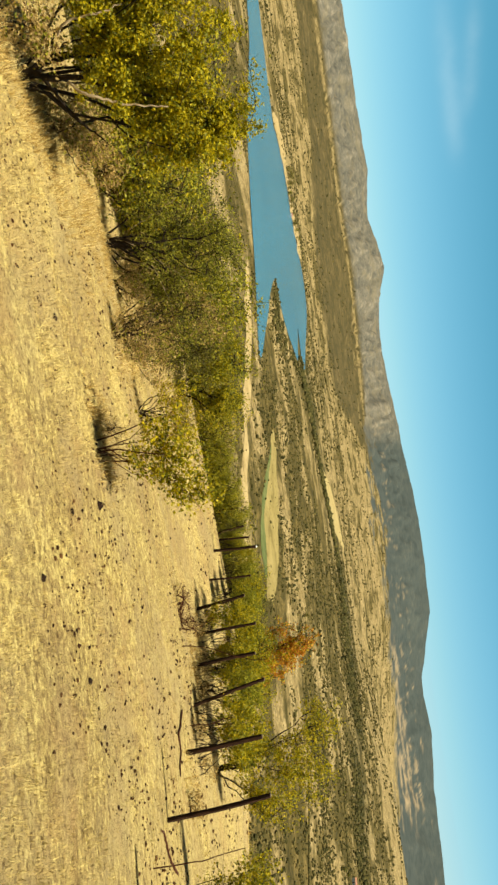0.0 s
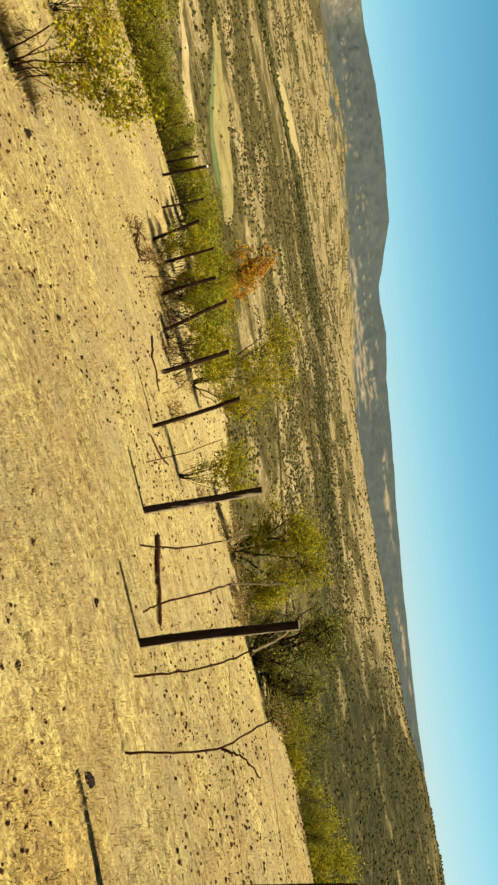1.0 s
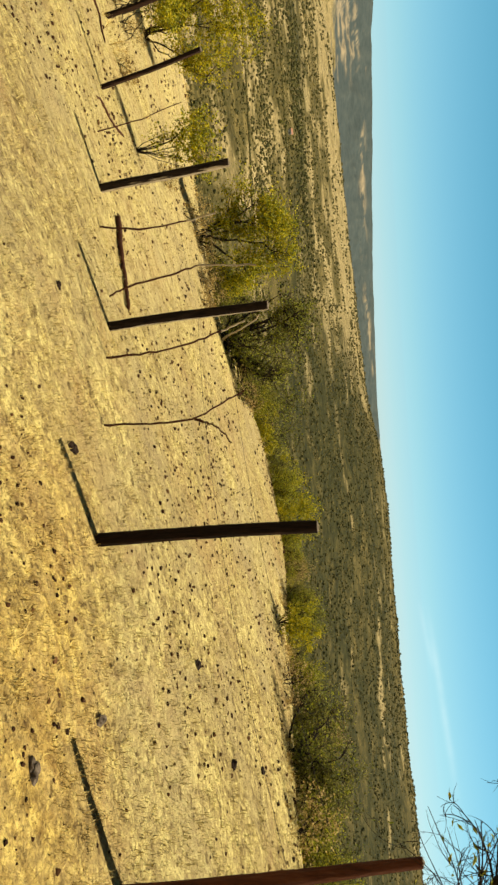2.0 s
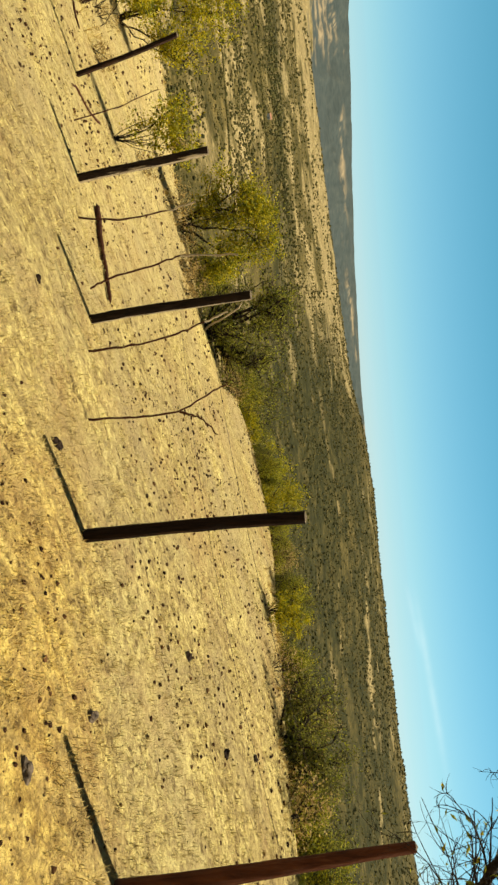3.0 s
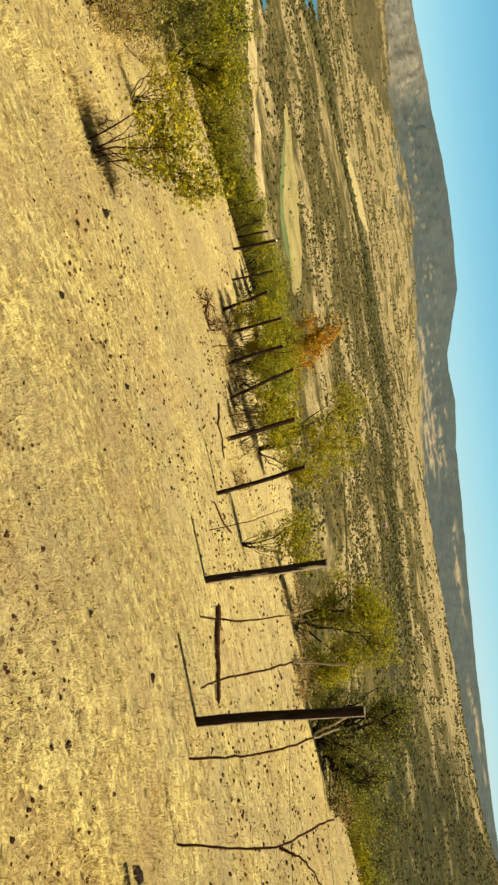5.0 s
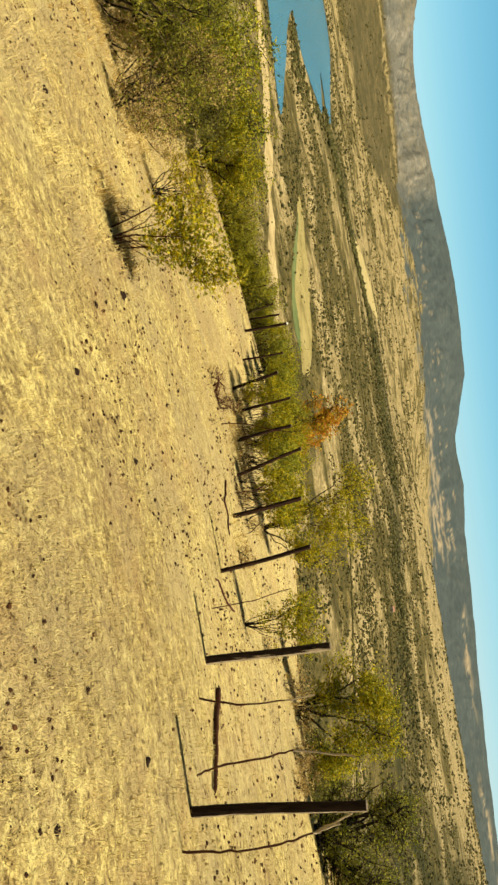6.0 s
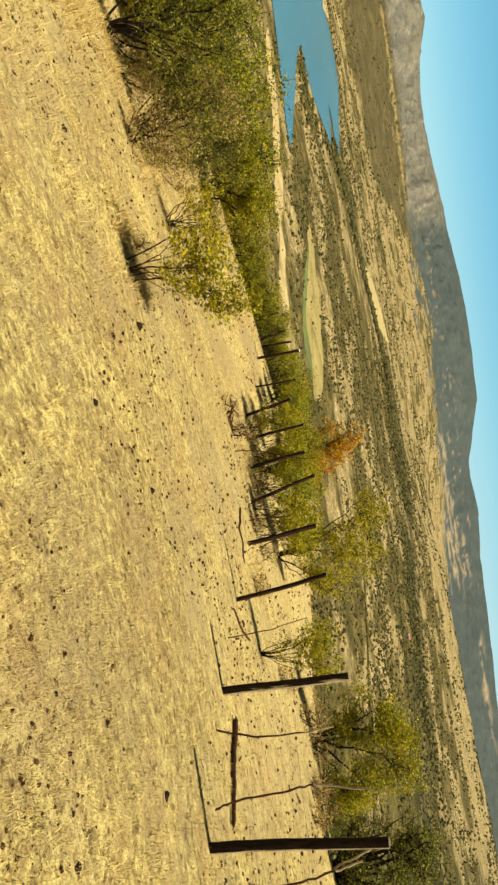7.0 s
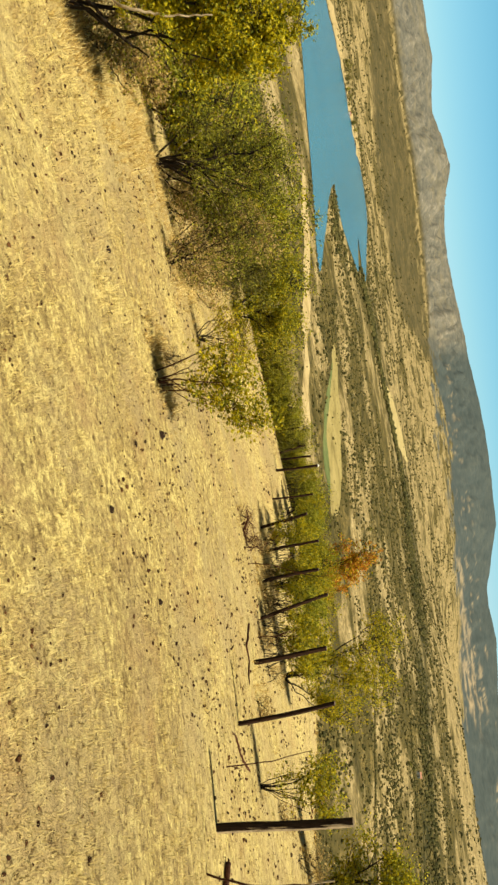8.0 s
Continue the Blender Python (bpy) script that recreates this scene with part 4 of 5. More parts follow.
shrub("shrub", 7.7, 7.2, [(0.0, 0.22, 0.4, 0.24)], LEAF_DRY, BARK, "pale greyish twiggy bush on the slope", stems=9, forks=60, leaves=500, size=0.03, thick=0.01, seed=37, spread=0.06)


def arching_tree(x, y, boughs, label, seed):
    """A tree whose long boughs arch over and end in fine curling twigs with few narrow leaves."""
    rng = np.random.RandomState(seed)
    root = new("tree")
    root.location = (x, y, on_ground(x, y))
    inv = Matrix.Translation(-root.location)
    fine, tips = [], []

    def grow(p, d, length, radius, depth):
        n, q, path = 7, np.array(p, float), [np.array(p, float)]
        curl = rng.normal(0, 0.16, 3)
        for _ in range(n):
            d = d + curl + rng.normal(0, 0.07, 3)
            d = d / np.linalg.norm(d)
            q = q + d * length / n
            path.append(q)
        fine.append(tube(path, radius * np.linspace(1, 0.35, n + 1), 4))
        if depth:
            for _ in range(3 if depth > 1 else 4):
                k = rng.randint(1, n)
                side_ = rng.normal(0, 1, 3)
                grow(path[k], d * 0.8 + side_ * 0.45, length * rng.uniform(0.35, 0.6), radius * 0.55, depth - 1)
        else:
            tips.extend(path[3:])

    for pts, thick in boughs:
        p = np.array(pts, float)
        t = np.linspace(0, len(p) - 1, len(p) * 6)
        q = np.stack([np.interp(t, np.arange(len(p)), p[:, c]) for c in range(3)], -1)
        for _ in range(3):
            q[1:-1] = (q[:-2] + q[1:-1] + q[2:]) / 3
        q[1:-1] += rng.normal(0, 0.004, (len(q) - 2, 3))
        ob = raw_mesh("bough", *tube(q, thick * np.linspace(1, 0.25, len(q)), 7), BARK, True)
        ob.parent, ob.matrix_parent_inverse = root, inv
        for k in range(len(q) // 2, len(q) - 1):
            for _ in range(2):
                way_ = (q[k + 1] - q[k]) / np.linalg.norm(q[k + 1] - q[k])
                grow(q[k], way_ + rng.normal(0, 0.55, 3), rng.uniform(0.14, 0.30), thick * 0.10, 2)
    ob = tagged(raw_mesh("branchwork", *joined(fine), BARK, True), kind="stuff")
    ob.parent, ob.matrix_parent_inverse = root, inv
    at = np.array(tips)[rng.choice(len(tips), 300)]
    for share, material in ((at[:230], LEAF_OLIVE), (at[230:], LEAF_YELLOW)):
        ob = tagged(leaves_mesh("crown", share, 0.024, material, rng, 0.16), kind="stuff")
        ob.parent, ob.matrix_parent_inverse = root, inv
    return tagged(root, label, "tree")


arching_tree(2.17, -0.38, (([(2.17, -0.38, 0.25), (2.16, 0.1, 0.9), (2.08, 0.62, 1.42), (1.98, 0.97, 1.72), (1.90, 1.12, 1.86), (1.79, 1.28, 2.02)], 0.030),
                           ([(2.17, -0.36, 0.25), (2.24, 0.25, 0.95), (2.18, 0.72, 1.45), (2.06, 0.98, 1.70), (1.98, 1.08, 1.76)], 0.022),
                           ([(2.18, -0.40, 0.25), (2.22, 0.2, 1.1), (2.06, 0.75, 1.70), (1.92, 1.00, 1.95), (1.80, 1.12, 2.12)], 0.022)),
             "dark leaning tree with fine curling twigs and few leaves", 41)
shrub("shrub", 2.02, 0.93, [(0.0, 0.80, 0.07, 0.12), (0.02, 1.12, 0.06, 0.10)], LEAF_OLIVE, STICK, "young green shoots with narrow leaves beside a post", stems=6, forks=10, leaves=60, size=0.085, thick=0.005, seed=42, spread=0.03, twigs=1, slim=0.13)
shrub("shrub", -4.82, 14.69, [(0.0, 0.2, 0.5, 0.18), (0.35, 0.35, 0.3, 0.18), (-0.4, 0.2, 0.3, 0.15)], LEAF_DRY, STICK, "dead brown brushwood lying in the grass", stems=16, forks=120, leaves=250, size=0.04, thick=0.022, wide_foot=0.15, seed=39, spread=0.07)



def tree_limb(tree, pts, thick, name="dead_branch", material=BARK_PALE, label="bleached bare dead branch", end=0.4):
    """A single limb or dead branch that belongs to a tree."""
    p = np.array(pts, float)
    t = np.linspace(0, len(p) - 1, len(p) * 4)
    q = np.stack([np.interp(t, np.arange(len(p)), p[:, c]) for c in range(3)], -1) + np.random.RandomState(len(pts)).normal(0, 0.008, (len(t), 3))
    ob = raw_mesh(name, *tube(q, thick * np.linspace(1, end, len(q)), 7), material, True)
    ob.parent, ob.matrix_parent_inverse = tree, Matrix.Translation(-tree.location)
    tagged(ob, label)


tree_limb(big_tree, [(-8.30, 4.10, -2.02), (-8.28, 4.06, -1.75), (-8.28, 4.00, -1.58), (-8.29, 3.98, -1.25), (-8.26, 4.04, -0.94), (-8.21, 4.13, -0.57), (-8.18, 4.18, -0.26)], 0.060, "trunk", BARK, "", 0.25)
tree_limb(big_tree, [(-8.28, 4.07, -1.78), (-8.20, 4.15, -1.55), (-8.18, 4.20, -1.23), (-8.11, 4.32, -0.93), (-8.06, 4.42, -0.67), (-8.00, 4.53, -0.36)], 0.048, "limb", BARK, "", 0.3)
tree_limb(big_tree, [(-8.24, 4.12, -1.66), (-8.14, 4.28, -1.55), (-8.04, 4.46, -1.45), (-7.90, 4.69, -1.26), (-7.81, 4.84, -1.08)], 0.030, "limb", BARK, "", 0.3)
tree_limb(big_tree, [(-8.28, 4.04, -1.66), (-8.31, 3.93, -1.42), (-8.38, 3.77, -1.35), (-8.40, 3.72, -1.15), (-8.42, 3.6, -0.8)], 0.030, "limb", BARK, "", 0.3)
tree_limb(big_tree, [(-7.95, 4.12, -1.28), (-7.71, 4.13, -1.09), (-7.64, 4.25, -0.83), (-7.60, 4.33, -0.60), (-7.57, 4.38, -0.37), (-7.54, 4.43, -0.11)], 0.020)
tree_limb(big_tree, [(-8.10, 3.66, -1.22), (-8.01, 3.50, -1.02), (-8.01, 3.49, -0.79), (-8.02, 3.49, -0.53), (-8.03, 3.46, -0.34)], 0.018)
tree_limb(thorn_tree, [(4.50, 13.9, -1.45), (4.37, 13.75, -1.25), (4.26, 13.7, -1.0), (4.07, 13.7, -0.62), (3.95, 13.7, -0.5)], 0.028)

tree_limb(second_tree, [(-11.2, 9.2, -2.75), (-10.9, 9.5, -2.2), (-10.6, 9.8, -1.75), (-10.4, 10.0, -1.5)], 0.008)
tree_limb(second_tree, [(-11.3, 9.1, -2.6), (-11.45, 8.95, -2.0), (-11.6, 8.75, -1.4)], 0.008)
tree_limb(second_tree, [(-10.9, 9.5, -2.3), (-10.4, 10.1, -2.05), (-10.0, 10.5, -1.95)], 0.008)

DRYROW = "dry shrubs under the trees"
for k, (x, y, w, h, lv) in enumerate(((-9.9, 5.9, 0.55, 0.45, 1800), (-11.6, 7.4, 0.7, 0.5, 2200), (-13.4, 9.4, 0.8, 0.6, 2200), (-9.6, 10.6, 0.55, 0.45, 1700), (-10.9, 12.6, 0.8, 0.6, 2000), (-7.6, 2.4, 0.6, 0.6, 2000), (-8.9, 4.9, 0.5, 0.4, 1500), (-8.0, 3.3, 0.45, 0.45, 1400), (-11.9, 10.3, 0.6, 0.5, 1800), (-12.4, 11.3, 0.7, 0.55, 2000), (-10.8, 10.0, 0.5, 0.4, 1400))):
    shrub("shrub", x, y, [(0.0, h, w, h), (w * 0.6, h * 0.8, w * 0.6, h * 0.7)], LEAF_DRY, BARK, "dry straw-brown twiggy shrub in long grass", stems=9, forks=70, leaves=lv, size=0.05, thick=0.016, seed=60 + k, spread=0.09, group=DRYROW, second=(LEAF_OLIVE, 0.2))

# brush that grows just below the hillside's edge, copied from a few plants
BRUSH = "brush below the hillside's edge"
kinds = [shrub("shrub", -20.0 - 3 * k, 27.0, [(0.0, 0.75, 0.95, 0.7), (0.5, 1.4, 0.6, 0.5), (-0.6, 1.1, 0.55, 0.55), (0.7, 0.5, 0.5, 0.4)], lf, BARK, lb, stems=9, forks=90, leaves=5200, size=0.055, thick=0.03, seed=50 + k, group=BRUSH, spread=0.14, second=(sec, 0.25))
         for k, (lf, sec, lb) in enumerate(((LEAF_OLIVE, LEAF_YELLOW, "olive brush below the hillside's edge"), (LEAF_DARK, LEAF_OLIVE, "dark olive brush below the hillside's edge"), (LEAF_DRY, LEAF_OLIVE, "dry brown brush below the hillside's edge")))]
rng = random.Random(8)
spots = [(rng.uniform(12, 34), rng.uniform(1.0, 12.0), rng.choice((0, 1, 1, 2)), rng.uniform(0.5, 0.95)) for _ in range(26)]
spots += [(rng.uniform(34, 68), rng.uniform(0.4, 5.0), rng.choice((1, 1, 1, 2)), rng.uniform(0.32, 0.62)) for _ in range(44)]
spots += [(rng.uniform(10, 32), rng.uniform(2.0, 14.0), rng.choice((0, 1, 1, 2)), rng.uniform(0.7, 1.15)) for _ in range(22)]
spots += [(rng.uniform(22, 66), rng.uniform(-0.1, 2.2), rng.choice((0, 1, 1, 0)), rng.uniform(0.28, 0.52)) for _ in range(34)]
spots += [(rng.uniform(-74, -34), rng.uniform(0.5, 22.0), rng.choice((0, 1, 1, 2)), rng.uniform(0.9, 1.7)) for _ in range(40)]
spots += [(rng.uniform(-36, -12), rng.uniform(0.6, 7.0), rng.choice((0, 0, 0, 1)), rng.uniform(0.8, 1.3)) for _ in range(46)]
spots += [(rng.uniform(-35, -23), rng.uniform(0.2, 3.5), rng.choice((0, 0, 1)), rng.uniform(0.75, 1.15)) for _ in range(26)]
spots += [(rng.uniform(-14, 10), rng.uniform(1.0, 9.0), rng.choice((0, 1, 2)), rng.uniform(0.5, 0.9)) for _ in range(14)]
spots += [(a, o, k, s) for a, o, k, s in ((-57, -5.1, 0, 1.07), (-55, -1.8, 2, 1.23), (-52.5, -3.4, 1, 1.23), (-50, -4.0, 0, 1.39), (-48, -4.2, 2, 1.15), (-46.5, -0.9, 0, 1.31), (-44.5, -3.0, 0, 1.39), (-43, -5.7, 2, 1.07), (-41.5, -2.3, 0, 1.48), (-40, -5.0, 1, 1.15), (-38.5, 2.6, 0, 1.39), (-36.5, 2.4, 2, 1.11), (-35, 2.2, 0, 1.2), (-33, 2.9, 0, 1.07), (-54, 2.4, 0, 1.37), (-49, 2.9, 0, 1.44), (-45, 2.6, 1, 1.27), (-42, 2.8, 0, 1.31), (-38, 4.2, 0, 1.18), (-34, 5.4, 0, 1.05), (-31, 5.5, 0, 1.08), (-28, 7.4, 0, 0.91), (-26, 7.3, 0, 0.99), (-23, 6.8, 0, 1.01), (-20, 5.8, 0, 0.99))]
for az, off, k, s in spots:
    s = s * (1.32 if -60 < az < -40 and off < 4 else 1.0)
    x, y = polar(az, float(along(BROW, az)) + off)
    o = kinds[k]
    o.scale = (s, s, s)
    copy_thing(o, pose(x, y, on_ground(x, y) - 0.05, 0, 0, rng.uniform(0, 360)))
    o.scale = (1, 1, 1)


# single larger trees of the valley and along the far shore
FAR_TREES = "dark trees of the valley"
for az, r, k, s in ((-16.9, 560, 1, 3.0), (1.2, 640, 1, 2.6), (-23, 650, 1, 2.2), (1.6, 668, 1, 2.0), (-9, 590, 1, 1.8), (9, 560, 1, 1.7), (-52.9, 1345, 1, 9.5), (-52.3, 1320, 1, 8.5), (-51.6, 1300, 0, 5.0), (-53.4, 1370, 1, 7.0), (-51.0, 1290, 1, 6.0),
                    (-50.6, 1290, 1, 4.0), (-50.0, 1285, 1, 5.0), (-49.3, 1300, 1, 5.0), (-48.7, 1340, 0, 4.5), (-48.0, 1400, 1, 4.0), (-47.2, 1450, 1, 4.0)):
    x, y = polar(az, r)
    o = kinds[k]
    o.scale = (s, s, s)
    tree = copy_thing(o, pose(x, y, on_ground(x, y) - 0.3, 0, 0, rng.uniform(0, 360)))
    tree.name = "tree"
    o.scale = (1, 1, 1)
    tagged(tree, "dark green tree standing alone in the dry valley" if r < 1000 else "dark green tree on the sandy far shore", "tree", FAR_TREES)

WALL_WHITE = plain_material("whitewashed_wall", (0.55, 0.50, 0.46), (0.75, 0.70, 0.66), 0.8)
ROOF_RED = plain_material("faded_red_roof", (0.30, 0.14, 0.09), (0.42, 0.22, 0.15), 1.2)
DOOR_DARK = plain_material("dark_door", (0.04, 0.03, 0.02), (0.08, 0.06, 0.04), 2.0)


def hut(az, r, w, d, h, label):
    x, y = polar(az, r)
    root = new("hut")
    root.matrix_world = pose(x, y, on_ground(x, y) - 0.1, 0, 0, -az)
    bm = bmesh.new()
    bmesh.ops.create_cube(bm, size=1, matrix=Matrix.Translation((0, 0, h / 2)) @ Matrix.Diagonal((w, d, h, 1)))
    part("wall", bm, WALL_WHITE, root)
    bm = bmesh.new()
    e = 0.35
    v = [bm.verts.new(p) for p in ((-w / 2 - e, -d / 2 - e, h), (w / 2 + e, -d / 2 - e, h), (w / 2 + e, d / 2 + e, h), (-w / 2 - e, d / 2 + e, h), (-w / 2 - e, 0, h + d * 0.35), (w / 2 + e, 0, h + d * 0.35))]
    for f in ((0, 1, 5, 4), (2, 3, 4, 5), (0, 4, 3), (1, 2, 5), (0, 3, 2, 1)):
        bm.faces.new([v[i] for i in f])
    part("roof", bm, ROOF_RED, root, "faded red pitched roof")
    bm = bmesh.new()
    bmesh.ops.create_cube(bm, size=1, matrix=Matrix.Translation((w * 0.2, -d / 2 - 0.03, 1.0)) @ Matrix.Diagonal((0.9, 0.06, 2.0, 1)))
    part("door", bm, DOOR_DARK, root, "dark wooden door")
    return tagged(root, label, "hut")


hut(2.0, 700, 5.0, 4.0, 2.8, "small whitewashed hut with a faded red roof")
hut(-49.9, 1262, 6.0, 4.5, 3.0, "small white hut on the sandy far shore")


# ---- the fence ----
CAP_WHITE = plain_material("white_paint", (0.6, 0.6, 0.58), (0.8, 0.8, 0.78), 30.0, 0.6)


def post(x, y, top, radius, seed, label, white=False, wood=POST_WOOD, taper=0.10):
    """A rough round post from its foot to its top, sunk in the ground, with a pale sawn end."""
    r = random.Random(seed)
    z = on_ground(x, y)
    root = new("fence_post")
    root.location = (x, y, z)
    bm, sides, rows, last = bmesh.new(), 12, 15, None
    axis = Vector(top)
    flat = [1 + r.uniform(-0.10, 0.10) for _ in range(sides)]
    for k in range(rows):
        t = k / (rows - 1)
        c = axis * t + Vector((0, 0, -0.12 * (1 - t))) + Vector((math.sin(t * 5 + seed), math.cos(t * 4 + seed), 0)) * 0.008
        w = radius * (1.06 - taper * t) * (1 + r.uniform(-0.03, 0.03))
        ring = [bm.verts.new(c + Vector((math.cos(a), math.sin(a), 0)) * w * flat[j] * (1 + r.uniform(-0.035, 0.035))) for j, a in ((j, j * 2 * math.pi / sides) for j in range(sides))]
        if last:
            for j in range(sides):
                bm.faces.new((last[j], last[(j + 1) % sides], ring[(j + 1) % sides], ring[j]))
        last = ring
    rim = [v.co.copy() for v in last]
    bm.normal_update()
    part("shaft", bm, wood, root)
    bm = bmesh.new()
    mid = bm.verts.new(sum(rim, Vector()) / sides + Vector((0, 0, 0.06 if white else 0.012)))
    edge = [bm.verts.new(p) for p in rim]
    for j in range(sides):
        bm.faces.new((edge[j], edge[(j + 1) % sides], mid))
    part("sawn_end", bm, CAP_WHITE if white else POST_END, root, "white-painted top" if white else "pale grey sawn end")
    return tagged(root, label, "fence post", "fence posts")


POSTS = ((3.455, 1.815, -0.10, 0.178, 1.46, 0.050), (2.40, 3.38, -0.01, 0.01, 1.40, 0.041), (1.62, 5.48, -0.05, 0.01, 1.40, 0.044), (0.65, 7.33, -0.09, 0.01, 1.40, 0.045), (-0.40, 9.72, -0.25, -0.01, 1.40, 0.034),
         (-1.58, 12.72, -0.19, -0.03, 1.41, 0.045), (-2.85, 15.3, -0.44, -0.09, 1.64, 0.045), (-4.21, 17.3, -0.19, -0.05, 1.57, 0.045), (-5.38, 18.6, -0.18, -0.05, 1.70, 0.042), (-6.22, 18.94, -0.29, -0.1, 1.47, 0.05),
         (-7.96, 21.2, -0.01, 0.0, 1.43, 0.035), (-9.56, 22.5, 0.03, 0.01, 1.59, 0.05), (-11.33, 25.55, 0.05, 0.02, 1.3, 0.045), (-11.9, 26.2, -0.19, -0.08, 1.18, 0.05), (-12.63, 25.55, -0.05, -0.03, 1.08, 0.04))
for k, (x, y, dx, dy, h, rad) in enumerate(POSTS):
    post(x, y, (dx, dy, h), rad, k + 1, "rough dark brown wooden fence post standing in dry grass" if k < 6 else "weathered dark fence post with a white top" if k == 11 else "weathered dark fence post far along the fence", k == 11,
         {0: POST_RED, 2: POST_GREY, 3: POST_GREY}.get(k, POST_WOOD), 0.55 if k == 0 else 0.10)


def wire(share, sag):
    pts = [(3.25 + 0.83 * 2, 1.7 - 1.7 * 2 + 0.2, 0.62)] + [(x + dx * share, y + dy * share, on_ground(x, y) + h * share) for x, y, dx, dy, h, rad in POSTS[:12]]
    path = []
    for a, b in zip(pts, pts[1:]):
        for s in range(8):
            t = s / 8
            path.append([a[q] + (b[q] - a[q]) * t - (sag * 4 * t * (1 - t) if q == 2 else 0) for q in range(3)])
    path.append(list(pts[-1]))
    ob = raw_mesh("fence_wire", *tube(path, [0.0012] * len(path), 5), WIRE, True)
    tagged(ob, "thin dark wire strung along the fence posts", "wire")


wire(0.74, 0.02)
wire(0.57, 0.025)


def dropper(paths, thick, label, pale_tip=False):
    """A thin crooked stick that stands between the posts."""
    rng = np.random.RandomState(int(abs(paths[0][0][0]) * 100))
    x, y, _ = paths[0][0]
    root = new("fence_stick")
    root.location = (x, y, on_ground(x, y))
    inv = Matrix.Translation(-root.location)
    for k, p in enumerate(paths):
        p = np.array(p, float)
        if k == 0:
            p = np.concatenate([[p[0] - (0, 0, 0.12)], p])
        t = np.linspace(0, len(p) - 1, len(p) * 5)
        q = np.stack([np.interp(t, np.arange(len(p)), p[:, c]) for c in range(3)], -1)
        q[1:-1] += rng.normal(0, 0.004, (len(q) - 2, 3))
        cut = int(len(q) * 0.82) if pale_tip and k == 0 else len(q)
        rad = thick * np.linspace(1, 0.5, len(q)) * rng.uniform(0.85, 1.15, len(q))
        ob = raw_mesh("stem" if k == 0 else "fork", *tube(q[:cut], rad[:cut], 6), STICK, True)
        ob.parent, ob.matrix_parent_inverse = root, inv
        if cut < len(q):
            ob = raw_mesh("tip", *tube(q[cut - 1:], rad[cut - 1:] * 1.25, 6), BARK_PALE, True)
            ob.parent, ob.matrix_parent_inverse = root, inv
            tagged(ob, "bleached barkless tip")
    return tagged(root, label, "stick", "sticks between the fence posts")


dropper([[(2.03, 4.33, -0.37), (2.05, 4.32, -0.01), (2.04, 4.32, 0.35), (1.92, 4.38, 0.62), (1.88, 4.39, 0.73)], [(2.04, 4.32, 0.35), (2.09, 4.30, 0.5), (2.21, 4.24, 0.61)]], 0.010, "forked thin brown stick upright in the fence")
dropper([[(1.76, 5.05, -0.53), (1.75, 5.05, -0.17), (1.71, 5.07, 0.22), (1.63, 5.09, 0.50), (1.58, 5.1, 0.68)]], 0.011, "curved thin stick with a bleached tip", True)
dropper([[(1.46, 5.89, -0.70), (1.39, 5.90, -0.52), (1.32, 5.92, -0.04), (1.27, 5.93, 0.21), (1.33, 5.92, 0.71)]], 0.012, "slightly bent stick with a bleached tip", True)
dropper([[(0.94, 6.70, -0.90), (1.01, 6.69, -0.52), (1.00, 6.70, -0.09), (0.95, 6.70, 0.27)]], 0.013, "bent thin stick with a bleached tip", True)
dropper([[(0.09, 8.31, -1.28), (0.04, 8.31, -0.76), (-0.07, 8.31, -0.23)]], 0.010, "very thin grey stick leaning in the fence")

dropper([[(-3.98, 14.45, -2.86), (-3.91, 14.47, -2.32), (-3.67, 14.53, -1.66), (-3.57, 14.55, -1.27), (-3.56, 14.56, -1.0)]], 0.016, "long arching bare stem beside the fence")
dropper([[(-5.08, 17.40, -3.47), (-5.28, 17.34, -3.17), (-5.44, 17.29, -2.82)]], 0.016, "bare dark stick leaning in the fence row")
dropper([[(-2.24, 13.92, -2.51), (-2.24, 13.92, -2.05), (-2.21, 13.92, -1.62)], [(-2.24, 13.92, -2.05), (-2.32, 13.95, -1.85), (-2.34, 13.95, -1.65)]], 0.015, "forked bare dark stick in the fence row")


def fallen(name, pts, thick, material, label, seed):
    rng = np.random.RandomState(seed)
    t = np.linspace(0, len(pts) - 1, len(pts) * 7)
    p = np.array(pts, float)
    q = np.stack([np.interp(t, np.arange(len(p)), p[:, c]) for c in range(2)], -1) + rng.normal(0, 0.012, (len(t), 2))
    z = ground_z(q[:, 0], q[:, 1]) + thick * 0.8
    rad = thick * np.linspace(1, 0.55, len(q)) * rng.uniform(0.85, 1.15, len(q))
    rad[0] *= 0.4
    rad[-1] *= 0.3
    ob = raw_mesh(name, *tube(np.column_stack([q, z]), rad, 8), material, True)
    return tagged(ob, label, "fallen wood")


fallen("log", [(0.97, 7.60), (1.20, 7.18), (1.48, 6.80), (1.73, 6.40)], 0.034, STICK, "dark rotting log lying in dry grass", 2)
fallen("branch", [(-2.34, 12.63), (-1.75, 11.7), (-1.50, 11.85), (-1.11, 11.49)], 0.022, STICK, "dark crooked branch lying on the grass", 3)
fallen("branch", [(0.20, 10.1), (0.05, 9.6), (-0.25, 9.3), (-0.3, 9.0)], 0.018, STICK, "thin dark fallen branch in the grass", 4)


